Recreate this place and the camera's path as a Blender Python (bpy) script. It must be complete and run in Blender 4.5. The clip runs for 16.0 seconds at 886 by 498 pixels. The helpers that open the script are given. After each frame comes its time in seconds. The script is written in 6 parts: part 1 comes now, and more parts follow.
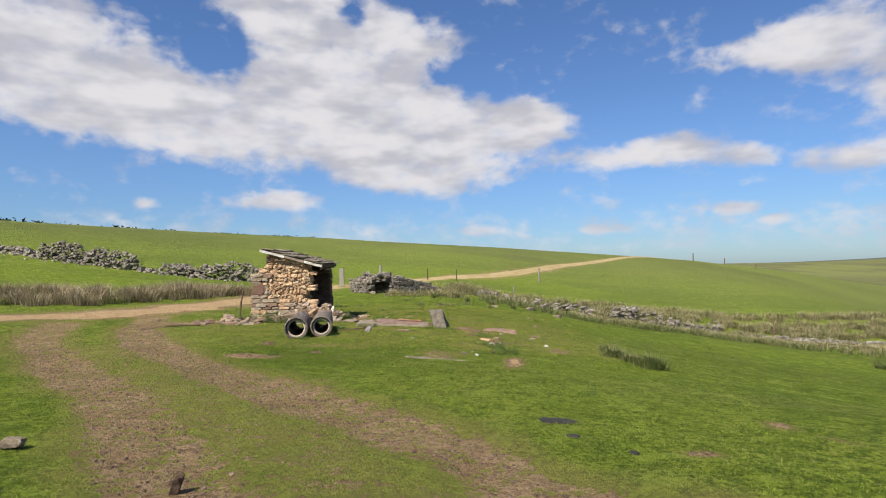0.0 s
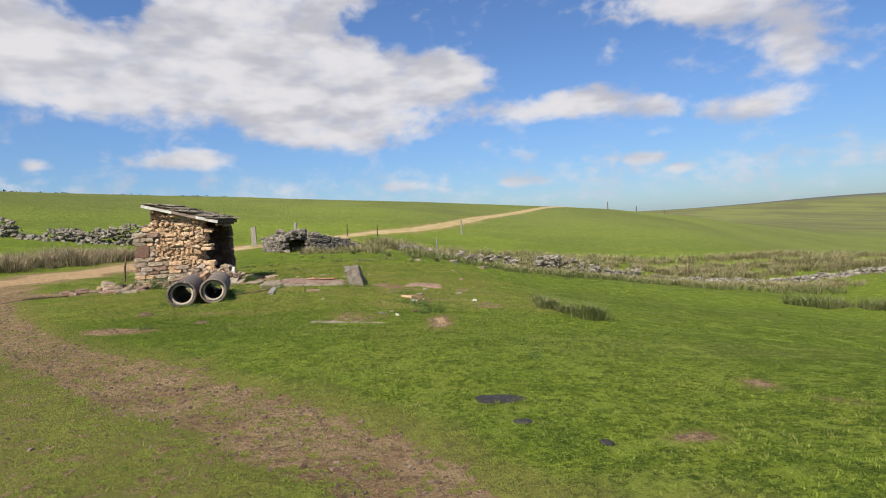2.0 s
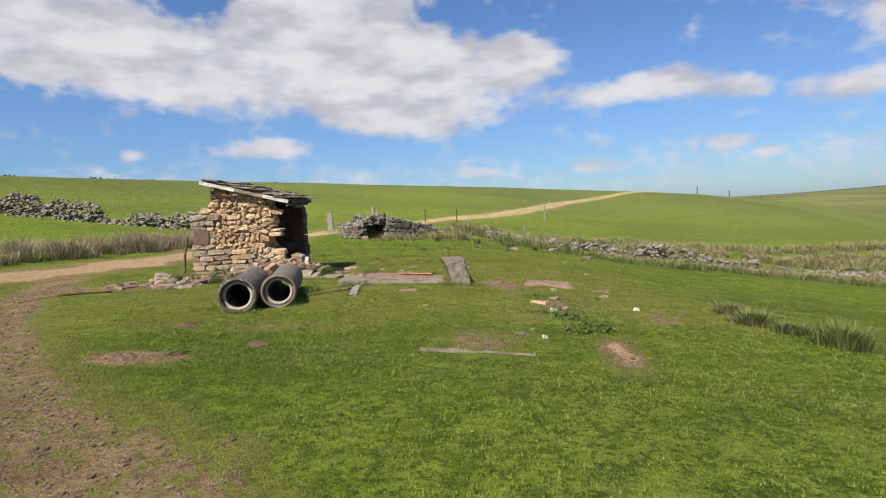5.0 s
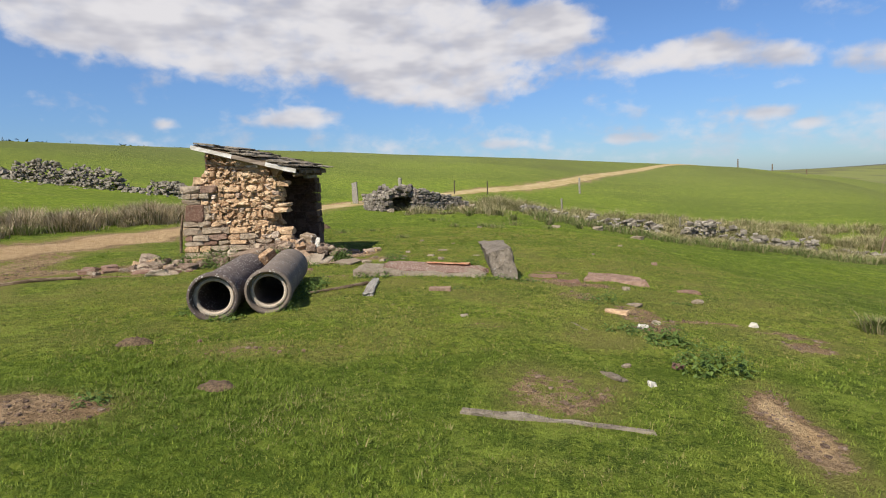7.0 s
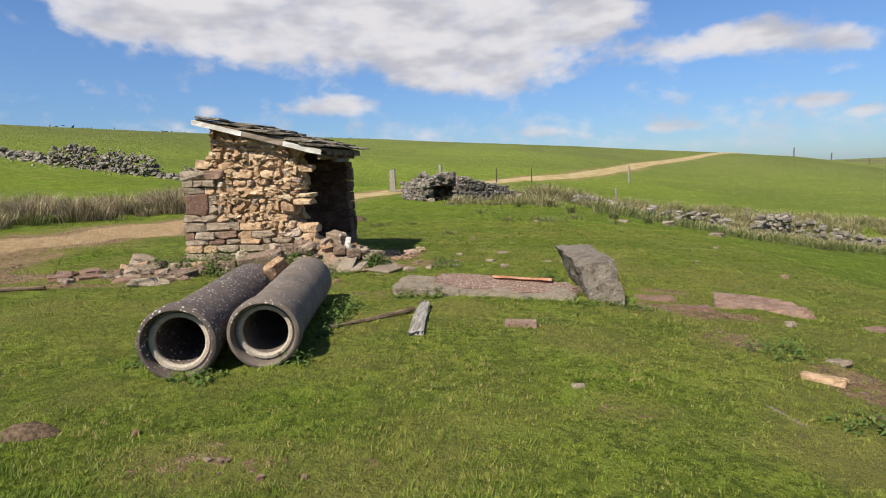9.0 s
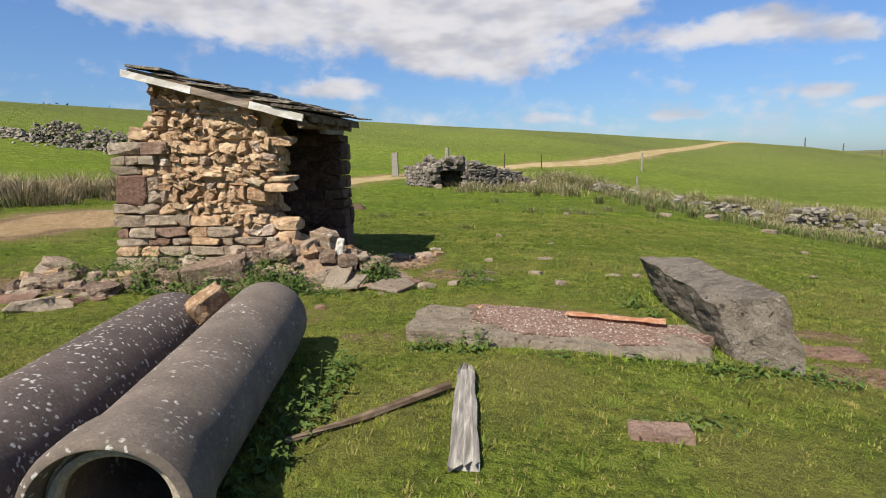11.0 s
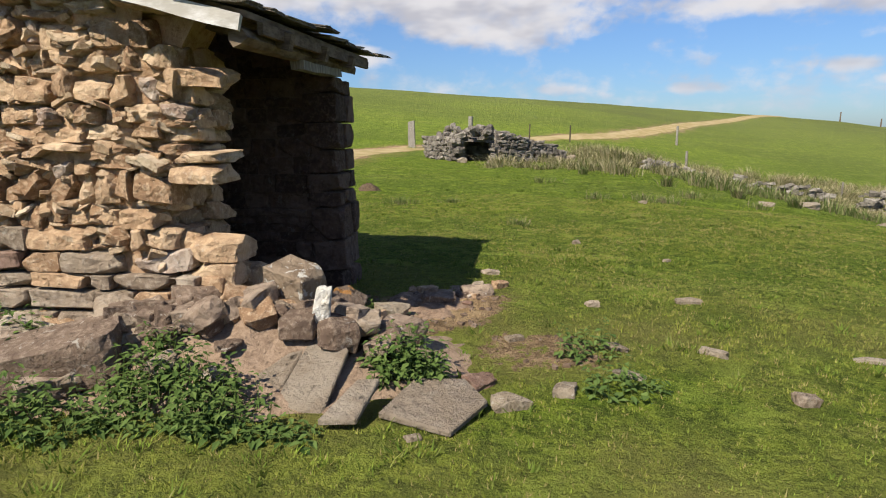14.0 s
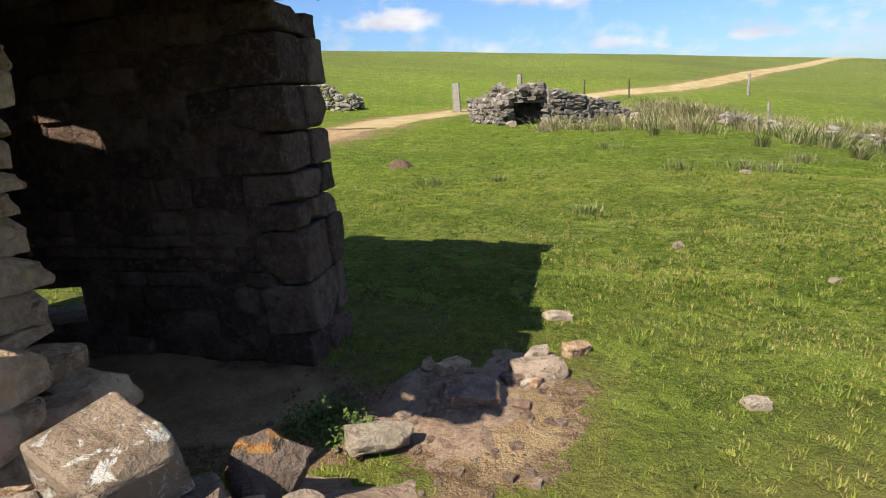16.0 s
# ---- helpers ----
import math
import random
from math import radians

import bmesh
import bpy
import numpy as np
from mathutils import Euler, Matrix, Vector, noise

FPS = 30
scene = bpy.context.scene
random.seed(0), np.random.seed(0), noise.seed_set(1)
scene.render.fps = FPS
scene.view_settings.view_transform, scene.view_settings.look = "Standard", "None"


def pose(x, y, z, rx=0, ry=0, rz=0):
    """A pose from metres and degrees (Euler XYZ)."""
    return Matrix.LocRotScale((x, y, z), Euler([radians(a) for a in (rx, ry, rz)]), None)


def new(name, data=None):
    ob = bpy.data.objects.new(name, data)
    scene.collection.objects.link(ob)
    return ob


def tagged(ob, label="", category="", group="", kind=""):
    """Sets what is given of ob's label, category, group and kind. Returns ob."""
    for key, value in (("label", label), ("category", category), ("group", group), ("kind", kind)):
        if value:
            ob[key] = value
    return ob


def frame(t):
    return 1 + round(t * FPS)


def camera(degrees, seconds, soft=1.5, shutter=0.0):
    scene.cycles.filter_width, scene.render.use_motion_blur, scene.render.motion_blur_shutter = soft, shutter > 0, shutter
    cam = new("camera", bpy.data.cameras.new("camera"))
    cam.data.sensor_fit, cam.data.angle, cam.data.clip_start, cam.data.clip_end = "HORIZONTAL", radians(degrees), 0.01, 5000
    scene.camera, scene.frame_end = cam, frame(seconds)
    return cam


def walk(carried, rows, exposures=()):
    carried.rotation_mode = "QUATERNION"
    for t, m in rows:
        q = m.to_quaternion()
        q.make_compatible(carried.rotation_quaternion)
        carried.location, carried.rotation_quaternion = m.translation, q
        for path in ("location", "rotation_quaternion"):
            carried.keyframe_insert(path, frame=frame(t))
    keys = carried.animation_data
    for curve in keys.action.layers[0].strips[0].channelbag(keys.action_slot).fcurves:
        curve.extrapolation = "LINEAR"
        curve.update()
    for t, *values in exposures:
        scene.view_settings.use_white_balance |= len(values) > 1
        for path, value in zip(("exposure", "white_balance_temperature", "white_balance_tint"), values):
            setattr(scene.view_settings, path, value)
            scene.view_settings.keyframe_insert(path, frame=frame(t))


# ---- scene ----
cam = camera(74.4, 16.0, soft=1.1)
METRES, EYE, TILT, LEAN, TURN = 18.0, 1.6, -8.0, -2.0, 0.0
EXPOSURE = 0.66
ROWS = [
    (0.0, 0.0, 0.0, 0.0, 0.54, 9.98, 3.05),
    (0.5, 0.0078, 0.0183, 0.0021, -3.96, 8.19, 4.3),
    (1.0, 0.0096, 0.0378, -0.0002, -6.3, 6.28, 5.64),
    (1.5, 0.0093, 0.0642, 0.0013, -6.95, 5.05, 5.87),
    (2.0, 0.0098, 0.0938, 0.0034, -6.75, 5.05, 6.04),
    (2.5, 0.0033, 0.1208, 0.0072, -5.09, 6.06, 6.07),
    (3.0, -0.0019, 0.1512, 0.0084, -3.86, 6.96, 5.84),
    (3.5, -0.0093, 0.1855, 0.0118, -2.2, 6.75, 5.12),
    (4.0, -0.0164, 0.2214, 0.0169, -0.77, 5.53, 5.0),
    (6.5, -0.038, 0.3815, 0.0412, 1.57, 3.14, 4.54),
    (7.0, -0.0384, 0.4132, 0.0481, 2.81, 1.78, 4.06),
    (7.5, -0.0455, 0.4465, 0.054, 3.0, 0.92, 3.51),
    (8.0, -0.0495, 0.481, 0.0571, 3.82, 0.09, 3.15),
    (8.5, -0.0583, 0.5146, 0.0631, 5.75, 0.33, 3.78),
    (9.0, -0.0668, 0.5454, 0.0668, 6.3, 0.85, 3.22),
    (11.5, -0.1046, 0.7117, 0.087, 6.18, -0.88, 2.27),
    (12.0, -0.1096, 0.7394, 0.0961, 6.06, -1.47, 2.19),
    (12.5, -0.1176, 0.7696, 0.1, 5.83, -2.89, 1.86),
    (13.0, -0.1251, 0.7974, 0.1046, 5.77, -3.02, 1.72),
    (13.5, -0.1347, 0.8267, 0.105, 6.78, -3.06, 1.6),
    (14.0, -0.1419, 0.8608, 0.1073, 7.53, -3.29, 1.38),
    (14.5, -0.1489, 0.8922, 0.1115, 7.26, -3.58, 1.36),
    (15.0, -0.1517, 0.9187, 0.1192, 6.76, -4.63, 2.06),
    (15.5, -0.1515, 0.9446, 0.1214, 7.43, -5.89, 2.7),
    (16.0, -0.151, 0.9703, 0.1222, 12.48, -6.58, 3.42),
]
walk(cam, [(t, pose(0, 0, EYE, TILT, LEAN, TURN) @ pose(METRES * x, METRES * y, METRES * z, 90 + pitch, roll, yaw)) for t, x, y, z, yaw, pitch, roll in ROWS], exposures=[(0.0, EXPOSURE), (9.0, EXPOSURE), (13.5, EXPOSURE + 0.03), (15.0, EXPOSURE + 0.16), (16.0, EXPOSURE + 0.38)])

# ---- world, sun ----
SUN_WAY = Vector((0.86, 1.42, -1.94)).normalized()      # the way the light travels
SUN_ELEV = math.asin(-SUN_WAY.z)
world = bpy.data.worlds.new("world")
scene.world = world
world.use_nodes = True


class Net:
    """Short calls to add nodes to a tree."""

    def __init__(self, tree):
        self.t = tree
        tree.nodes.clear()

    def add(self, kind, **values):
        n = self.t.nodes.new(kind)
        for key, v in values.items():
            if key == "op":
                n.operation = v
            elif key == "blend":
                n.blend_type = v
            elif key == "mode":
                n.data_type = v
        return n

    def link(self, a, b):
        self.t.links.new(a, b)

    def put(self, socket, v):
        if isinstance(v, (int, float)):
            socket.default_value = v
        elif isinstance(v, (tuple, list)):
            socket.default_value = (*v, 1.0) if len(v) == 3 and len(socket.default_value) == 4 else v
        else:
            self.link(v, socket)

    def math(self, op, a, b=0.0, c=0.0, clamp=False):
        n = self.add("ShaderNodeMath", op=op)
        n.use_clamp = clamp
        for s, v in zip(n.inputs, (a, b, c)):
            self.put(s, v)
        return n.outputs[0]

    def mix(self, f, a, b, blend="MIX"):
        n = self.add("ShaderNodeMix", mode="RGBA")
        n.blend_type = blend
        self.put(n.inputs[0], f)
        self.put(n.inputs[6], a)
        self.put(n.inputs[7], b)
        return n.outputs[2]

    def noise(self, vec, scale, detail=4.0, rough=0.6, dist=0.0):
        n = self.add("ShaderNodeTexNoise")
        if vec is not None:
            self.link(vec, n.inputs["Vector"])
        n.inputs["Scale"].default_value = scale
        n.inputs["Detail"].default_value = detail
        n.inputs["Roughness"].default_value = rough
        n.inputs["Distortion"].default_value = dist
        return n.outputs[0]

    def ramp(self, f, lo, hi):
        n = self.add("ShaderNodeMapRange")
        n.interpolation_type = "SMOOTHSTEP"
        self.put(n.inputs[0], f)
        n.inputs[1].default_value, n.inputs[2].default_value = lo, hi
        return n.outputs[0]

    def scaled(self, vec, sx, sy, sz):
        n = self.add("ShaderNodeMapping")
        self.link(vec, n.inputs[0])
        n.inputs[3].default_value = (sx, sy, sz)
        return n.outputs[0]


def build_sky():
    n = Net(world.node_tree)
    sky = n.add("ShaderNodeTexSky")
    sky.sky_type = "NISHITA"
    sky.sun_disc = False
    sky.sun_elevation = SUN_ELEV
    sky.sun_rotation = math.atan2(-SUN_WAY.x, -SUN_WAY.y)
    sky.air_density, sky.dust_density, sky.ozone_density = 1.0, 0.4, 2.5
    coord = n.add("ShaderNodeTexCoord").outputs["Generated"]
    sep = n.add("ShaderNodeSeparateXYZ")
    n.link(coord, sep.inputs[0])
    az = n.math("MULTIPLY", n.math("ARCTAN2", sep.outputs[0], sep.outputs[1]), 57.2958)
    el = n.math("MULTIPLY", n.math("ARCSINE", sep.outputs[2]), 57.2958)
    comb = n.add("ShaderNodeCombineXYZ")
    n.link(az, comb.inputs[0])
    n.link(el, comb.inputs[1])
    # cloud heaps: bearing, height, half width, half height in degrees
    heaps = [(-35.2, 19.0, 7.4, 4.0), (-35, 15.2, 4, 2.8), (-31.7, 13.9, 5, 2.8), (-25.2, 15.8, 5.2, 4),
             (-23.8, 12.6, 4.6, 2.6), (-16.9, 14, 7.2, 4.2), (-12.1, 19.5, 9, 5.4), (-4.4, 21.3, 6.5, 3),
             (-14.2, 24, 6.8, 2.6), (-7.8, 14.1, 8.6, 4.7), (1.1, 13.8, 8.6, 3.2), (8.3, 13.5, 4.6, 2.2),
             (-0.2, 9.4, 7.8, 2.3), (-5.7, 10.6, 5.2, 2.6), (16.2, 10.2, 6, 1.3), (23.1, 10.5, 5, 1.5),
             (28.1, 9.4, 3, 1.1), (30.1, 17.6, 5.2, 1.7), (33.7, 18.5, 5, 2.6), (37.3, 15.5, 5, 2.6),
             (38.7, 12.2, 3.4, 1.7), (35.5, 8.5, 4.6, 1.3), (26.6, 4.9, 2.4, 0.8), (29.6, 3.8, 1.6, 0.6),
             (-15.9, 6.6, 4.2, 1.0), (-27.1, 6.2, 1.4, 0.7), (3.9, 3.7, 2.4, 0.7), (15.2, 3.4, 3.2, 0.7)]
    total = None
    for a, e, w, h in heaps:
        m = n.add("ShaderNodeMapping")
        m.vector_type = "TEXTURE"
        n.link(comb.outputs[0], m.inputs[0])
        m.inputs[1].default_value = (a, e, 0)
        m.inputs[3].default_value = (w * 1.35, h * 1.35, 1)
        g = n.add("ShaderNodeTexGradient")
        g.gradient_type = "SPHERICAL"
        n.link(m.outputs[0], g.inputs[0])
        share = n.math("MULTIPLY", g.outputs[1], 0.78 if a > 14 or e < 7 else 1.0)      # the small ones are thin
        total = share if total is None else n.math("ADD", total, share)
    total = n.math("MINIMUM", total, 0.75)
    for a, e, w, h in ((-21.0, 19.8, 3.4, 4.0), (-8.5, 24.0, 2.0, 2.0)):      # blue gaps
        m = n.add("ShaderNodeMapping")
        m.vector_type = "TEXTURE"
        n.link(comb.outputs[0], m.inputs[0])
        m.inputs[1].default_value = (a, e, 0)
        m.inputs[3].default_value = (w, h, 1)
        g = n.add("ShaderNodeTexGradient")
        g.gradient_type = "SPHERICAL"
        n.link(m.outputs[0], g.inputs[0])
        total = n.math("SUBTRACT", total, g.outputs[1])
    # the rest of the sky carries scattered fair-weather clouds too
    around = n.math("MULTIPLY", n.ramp(n.math("ABSOLUTE", az), 44, 60), 0.16)
    above = n.math("MULTIPLY", n.ramp(el, 26, 36), 0.12)
    low = n.math("MULTIPLY", n.math("MULTIPLY", n.ramp(el, 7.0, 4.0), n.ramp(el, 0.2, 2.0)), 0.20)
    total = n.math("ADD", n.math("MAXIMUM", n.math("MAXIMUM", total, n.math("MAXIMUM", around, above)), low), 0.0)
    stretch = n.scaled(comb.outputs[0], 0.10, 0.15, 1)
    big = n.noise(stretch, 1.5, 8.0, 0.52, 0.15)
    fine = n.noise(stretch, 6.0, 6.0, 0.55, 0.2)
    body = n.math("ADD", total, n.math("ADD", n.math("MULTIPLY_ADD", big, 1.25, -0.625), n.math("MULTIPLY_ADD", fine, 0.68, -0.34)))
    cover = n.ramp(body, 0.06, 0.56)
    thick = n.ramp(body, 0.3, 0.85)
    shade = n.noise(n.scaled(comb.outputs[0], 0.10, 0.26, 1), 1.4, 3.0, 0.5)
    tone = n.mix(n.math("MULTIPLY", n.ramp(shade, 0.38, 0.64), 0.8), (0.96, 0.94, 0.97), (0.58, 0.585, 0.67))
    tone = n.mix(n.math("MULTIPLY", n.ramp(el, 8.0, 1.0), 0.6), tone, (0.74, 0.84, 0.98))
    blue = n.add("ShaderNodeBackground")
    tint = n.mix(n.ramp(el, 13.0, 1.0), (0.79, 1.01, 1.34), (0.65, 0.86, 1.19))
    n.link(n.mix(1.0, sky.outputs[0], tint, "MULTIPLY"), blue.inputs[0])
    blue.inputs[1].default_value = SKY_STRENGTH
    white = n.add("ShaderNodeBackground")
    n.link(tone, white.inputs[0])
    white.inputs[1].default_value = CLOUD_STRENGTH
    mixed = n.add("ShaderNodeMixShader")
    n.link(n.math("MULTIPLY", cover, n.math("MULTIPLY_ADD", thick, 0.25, 0.75)), mixed.inputs[0])
    n.link(blue.outputs[0], mixed.inputs[1])
    n.link(white.outputs[0], mixed.inputs[2])
    out = n.add("ShaderNodeOutputWorld")
    n.link(mixed.outputs[0], out.inputs[0])


SKY_STRENGTH, CLOUD_STRENGTH, SUN_STRENGTH = 0.0595, 0.505, 5.0
build_sky()
sun = new("sun", bpy.data.lights.new("sun", "SUN"))
sun.data.energy, sun.data.angle, sun.data.color = SUN_STRENGTH, radians(0.53), (1.0, 0.93, 0.80)
sun.rotation_mode = "QUATERNION"
sun.rotation_quaternion = SUN_WAY.to_track_quat("-Z", "Y")

# ---- materials ----


def material(name, rough=0.9, metal=0.0):
    m = bpy.data.materials.new(name)
    m.use_nodes = True
    n = Net(m.node_tree)
    b = n.add("ShaderNodeBsdfPrincipled")
    b.inputs["Roughness"].default_value = rough
    b.inputs["Metallic"].default_value = metal
    b.inputs["Specular IOR Level"].default_value = 0.25
    o = n.add("ShaderNodeOutputMaterial")
    n.link(b.outputs[0], o.inputs[0])
    return m, n, b


def bump(n, b, height, strength, distance):
    k = n.add("ShaderNodeBump")
    k.inputs["Strength"].default_value = strength
    k.inputs["Distance"].default_value = distance
    n.link(height, k.inputs["Height"])
    n.link(k.outputs[0], b.inputs["Normal"])


def position(n):
    return n.add("ShaderNodeNewGeometry").outputs["Position"]


def stone_material(name, dark, mid, light, lichen=(0.55, 0.53, 0.45), lichen_amount=0.25, island=False, grain=1.0):
    m, n, b = material(name, 0.92)
    dark, mid, light, lichen = (tuple(v * 0.77 for v in c) for c in (dark, mid, light, lichen))
    p = position(n)
    if island:
        r = n.add("ShaderNodeNewGeometry").outputs["Random Per Island"]
    else:
        r = n.add("ShaderNodeObjectInfo").outputs["Random"]
    c = n.mix(n.ramp(r, 0.0, 0.55), dark, mid)
    c = n.mix(n.ramp(r, 0.55, 1.0), c, light)
    coarse = n.noise(p, 9.0 * grain, 6, 0.65)
    fine = n.noise(p, 26.0 * grain, 7, 0.72)
    c = n.mix(n.math("MULTIPLY", n.ramp(coarse, 0.42, 0.62), 0.7), c, dark)
    c = n.mix(n.math("MULTIPLY", n.ramp(fine, 0.46, 0.66), 0.6), c, light)
    crust = 0.055 if lichen_amount > 0.85 else 0.0
    pits = n.ramp(n.noise(p, 20.0 * grain, 6, 0.75), 0.60, 0.70)
    c = n.mix(n.math("MULTIPLY", pits, 0.75), c, tuple(v * 0.5 for v in dark))
    spots = n.ramp(n.noise(p, 16.0 * grain, 6, 0.7, 0.6), 0.60 - crust, 0.66 - crust)
    c = n.mix(n.math("MULTIPLY", spots, lichen_amount), c, lichen)
    n.link(c, b.inputs["Base Color"])
    h = n.math("ADD", n.math("MULTIPLY", coarse, 1.2), n.math("MULTIPLY", fine, 0.9))
    h = n.math("SUBTRACT", h, n.math("MULTIPLY", pits, 0.8))
    bump(n, b, h, 1.0, 0.034 / grain)
    return m


TAN = stone_material("tan_rubble_stone", (0.36, 0.215, 0.12), (0.67, 0.445, 0.265), (0.85, 0.63, 0.41), (0.85, 0.74, 0.60), 0.35)
PACKING = stone_material("tan_stone_chips", (0.40, 0.25, 0.14), (0.64, 0.44, 0.265), (0.80, 0.64, 0.45), (0.72, 0.65, 0.54), 0.3, island=True)
GREY = stone_material("grey_faced_stone", (0.27, 0.20, 0.14), (0.48, 0.375, 0.27), (0.62, 0.515, 0.40), (0.48, 0.47, 0.42), 0.5)
# Hut interior's shade is put into this colour; a dark track stone shares it
DARK = stone_material("dark_and_shaded_stone", (0.072, 0.041, 0.029), (0.15, 0.09, 0.063), (0.25, 0.165, 0.122), (0.36, 0.31, 0.26), 0.4)
WALLSTONE = stone_material("dry_wall_stone", (0.12, 0.10, 0.085), (0.24, 0.205, 0.17), (0.40, 0.35, 0.29), (0.46, 0.45, 0.40), 0.5)
FARSTONE = stone_material("far_wall_stone", (0.15, 0.128, 0.10), (0.29, 0.255, 0.205), (0.45, 0.40, 0.33), (0.50, 0.48, 0.42), 0.5, island=True)
PALE = stone_material("pale_broken_stone", (0.25, 0.19, 0.13), (0.37, 0.295, 0.21), (0.50, 0.42, 0.32), (0.72, 0.70, 0.62), 0.4)
RED = stone_material("red_sandstone", (0.19, 0.105, 0.075), (0.30, 0.18, 0.125), (0.40, 0.27, 0.20), (0.5, 0.46, 0.4), 0.2)
SLAB = stone_material("weathered_grey_slab", (0.165, 0.128, 0.09), (0.28, 0.228, 0.165), (0.385, 0.325, 0.25), (0.46, 0.44, 0.38), 0.4, grain=0.8)
GATE = stone_material("lichened_grey_block", (0.125, 0.10, 0.078), (0.25, 0.21, 0.165), (0.36, 0.31, 0.25), (0.56, 0.53, 0.47), 0.55, grain=0.7)
SLATE = stone_material("stone_slate", (0.12, 0.098, 0.074), (0.25, 0.205, 0.155), (0.40, 0.34, 0.265), (0.42, 0.40, 0.33), 0.5)
MORTAR = stone_material("lime_and_clay_core", (0.42, 0.245, 0.13), (0.56, 0.35, 0.20), (0.71, 0.50, 0.32), (0.74, 0.60, 0.42), 0.3, grain=2.0)
RUBBLE = stone_material("brown_fallen_stone", (0.165, 0.11, 0.077), (0.33, 0.235, 0.168), (0.51, 0.395, 0.295), (0.70, 0.65, 0.57), 0.55)
EARTH = stone_material("rubble_earth", (0.21, 0.135, 0.09), (0.32, 0.215, 0.145), (0.45, 0.325, 0.225), (0.55, 0.44, 0.32), 0.3, grain=2.0)
PALE_TAN = stone_material("pinkish_buff_stone", (0.42, 0.29, 0.21), (0.60, 0.46, 0.36), (0.74, 0.62, 0.50), (0.80, 0.74, 0.66), 0.45)
CRUSTED = stone_material("stone_with_white_lichen_crust", (0.19, 0.125, 0.08), (0.33, 0.235, 0.155), (0.43, 0.33, 0.23), (0.74, 0.70, 0.62), 0.9, grain=0.8)
RUSTY = stone_material("stone_with_orange_lichen", (0.12, 0.085, 0.065), (0.22, 0.16, 0.12), (0.34, 0.27, 0.21), (0.52, 0.25, 0.07), 0.9, grain=0.5)
CHALK = stone_material("white_limed_stone", (0.66, 0.58, 0.47), (0.88, 0.82, 0.72), (0.98, 0.94, 0.86), (0.98, 0.96, 0.9), 0.3)


def concrete_material(name, base, lichen):
    m, n, b = material(name, 0.85)
    base = tuple(v * 0.77 for v in base)
    p = position(n)
    fine = n.noise(p, 90, 5, 0.75)
    mid = n.noise(p, 5, 5, 0.6)
    c = n.mix(n.ramp(mid, 0.35, 0.7), base, tuple(v * 1.45 for v in base))
    c = n.mix(n.math("MULTIPLY", n.ramp(fine, 0.45, 0.7), 0.55), c, tuple(v * 0.55 for v in base))
    v = n.add("ShaderNodeTexVoronoi")
    warp = n.add("ShaderNodeTexNoise")
    n.link(p, warp.inputs["Vector"])
    warp.inputs["Scale"].default_value = 18
    pull = n.add("ShaderNodeVectorMath")
    pull.operation = "MULTIPLY_ADD"
    n.link(warp.outputs["Color"], pull.inputs[0])
    pull.inputs[1].default_value = (0.06, 0.06, 0.06)
    n.link(p, pull.inputs[2])
    n.link(pull.outputs[0], v.inputs["Vector"])
    v.inputs["Scale"].default_value = 30
    dots = n.math("MULTIPLY", n.ramp(v.outputs["Distance"], 0.34, 0.22), n.ramp(n.noise(p, 3.2, 4, 0.6), 0.56 - lichen, 0.70 - lichen))
    dots = n.math("MULTIPLY", dots, n.ramp(n.noise(p, 40, 3, 0.6), 0.40, 0.55))
    worn = n.ramp(n.noise(p, 55, 4, 0.7), 0.56, 0.64)
    c = n.mix(n.math("MULTIPLY", worn, 0.5), c, tuple(v * 2.1 for v in base))
    stain = n.ramp(n.noise(p, 1.6, 5, 0.65), 0.48, 0.66)
    c = n.mix(n.math("MULTIPLY", stain, 0.45), c, tuple(v * 0.6 for v in base))
    c = n.mix(dots, c, (0.46, 0.44, 0.40))
    n.link(c, b.inputs["Base Color"])
    bump(n, b, n.math("ADD", fine, n.math("MULTIPLY", dots, 0.4)), 0.6, 0.006)
    return m


PIPE_A = concrete_material("lichened_concrete", (0.115, 0.088, 0.076), 0.22)
PIPE_B = concrete_material("worn_concrete", (0.165, 0.132, 0.108), 0.06)
PIPE_END = concrete_material("pale_concrete_rim", (0.46, 0.39, 0.31), 0.0)


def pebble_material():
    m, n, b = material("pebbled_concrete", 0.9)
    p = position(n)
    v = n.add("ShaderNodeTexVoronoi")
    n.link(p, v.inputs["Vector"])
    v.inputs["Scale"].default_value = 68
    s = n.add("ShaderNodeSeparateColor")
    n.link(v.outputs["Color"], s.inputs[0])
    c = n.mix(s.outputs[0], (0.13, 0.075, 0.058), (0.27, 0.175, 0.135))
    c = n.mix(n.ramp(s.outputs[1], 0.82, 0.95), c, (0.40, 0.34, 0.29))
    edge = n.ramp(v.outputs["Distance"], 0.35, 0.6)
    c = n.mix(n.math("MULTIPLY", edge, 0.6), c, (0.12, 0.082, 0.062))
    rim = n.ramp(n.noise(p, 7, 6, 0.65), 0.56, 0.66)
    c = n.mix(n.math("MULTIPLY", rim, 0.6), c, (0.20, 0.165, 0.125))
    n.link(c, b.inputs["Base Color"])
    bump(n, b, n.math("SUBTRACT", 1.0, v.outputs["Distance"]), 0.8, 0.012)
    return m


PEBBLE = pebble_material()


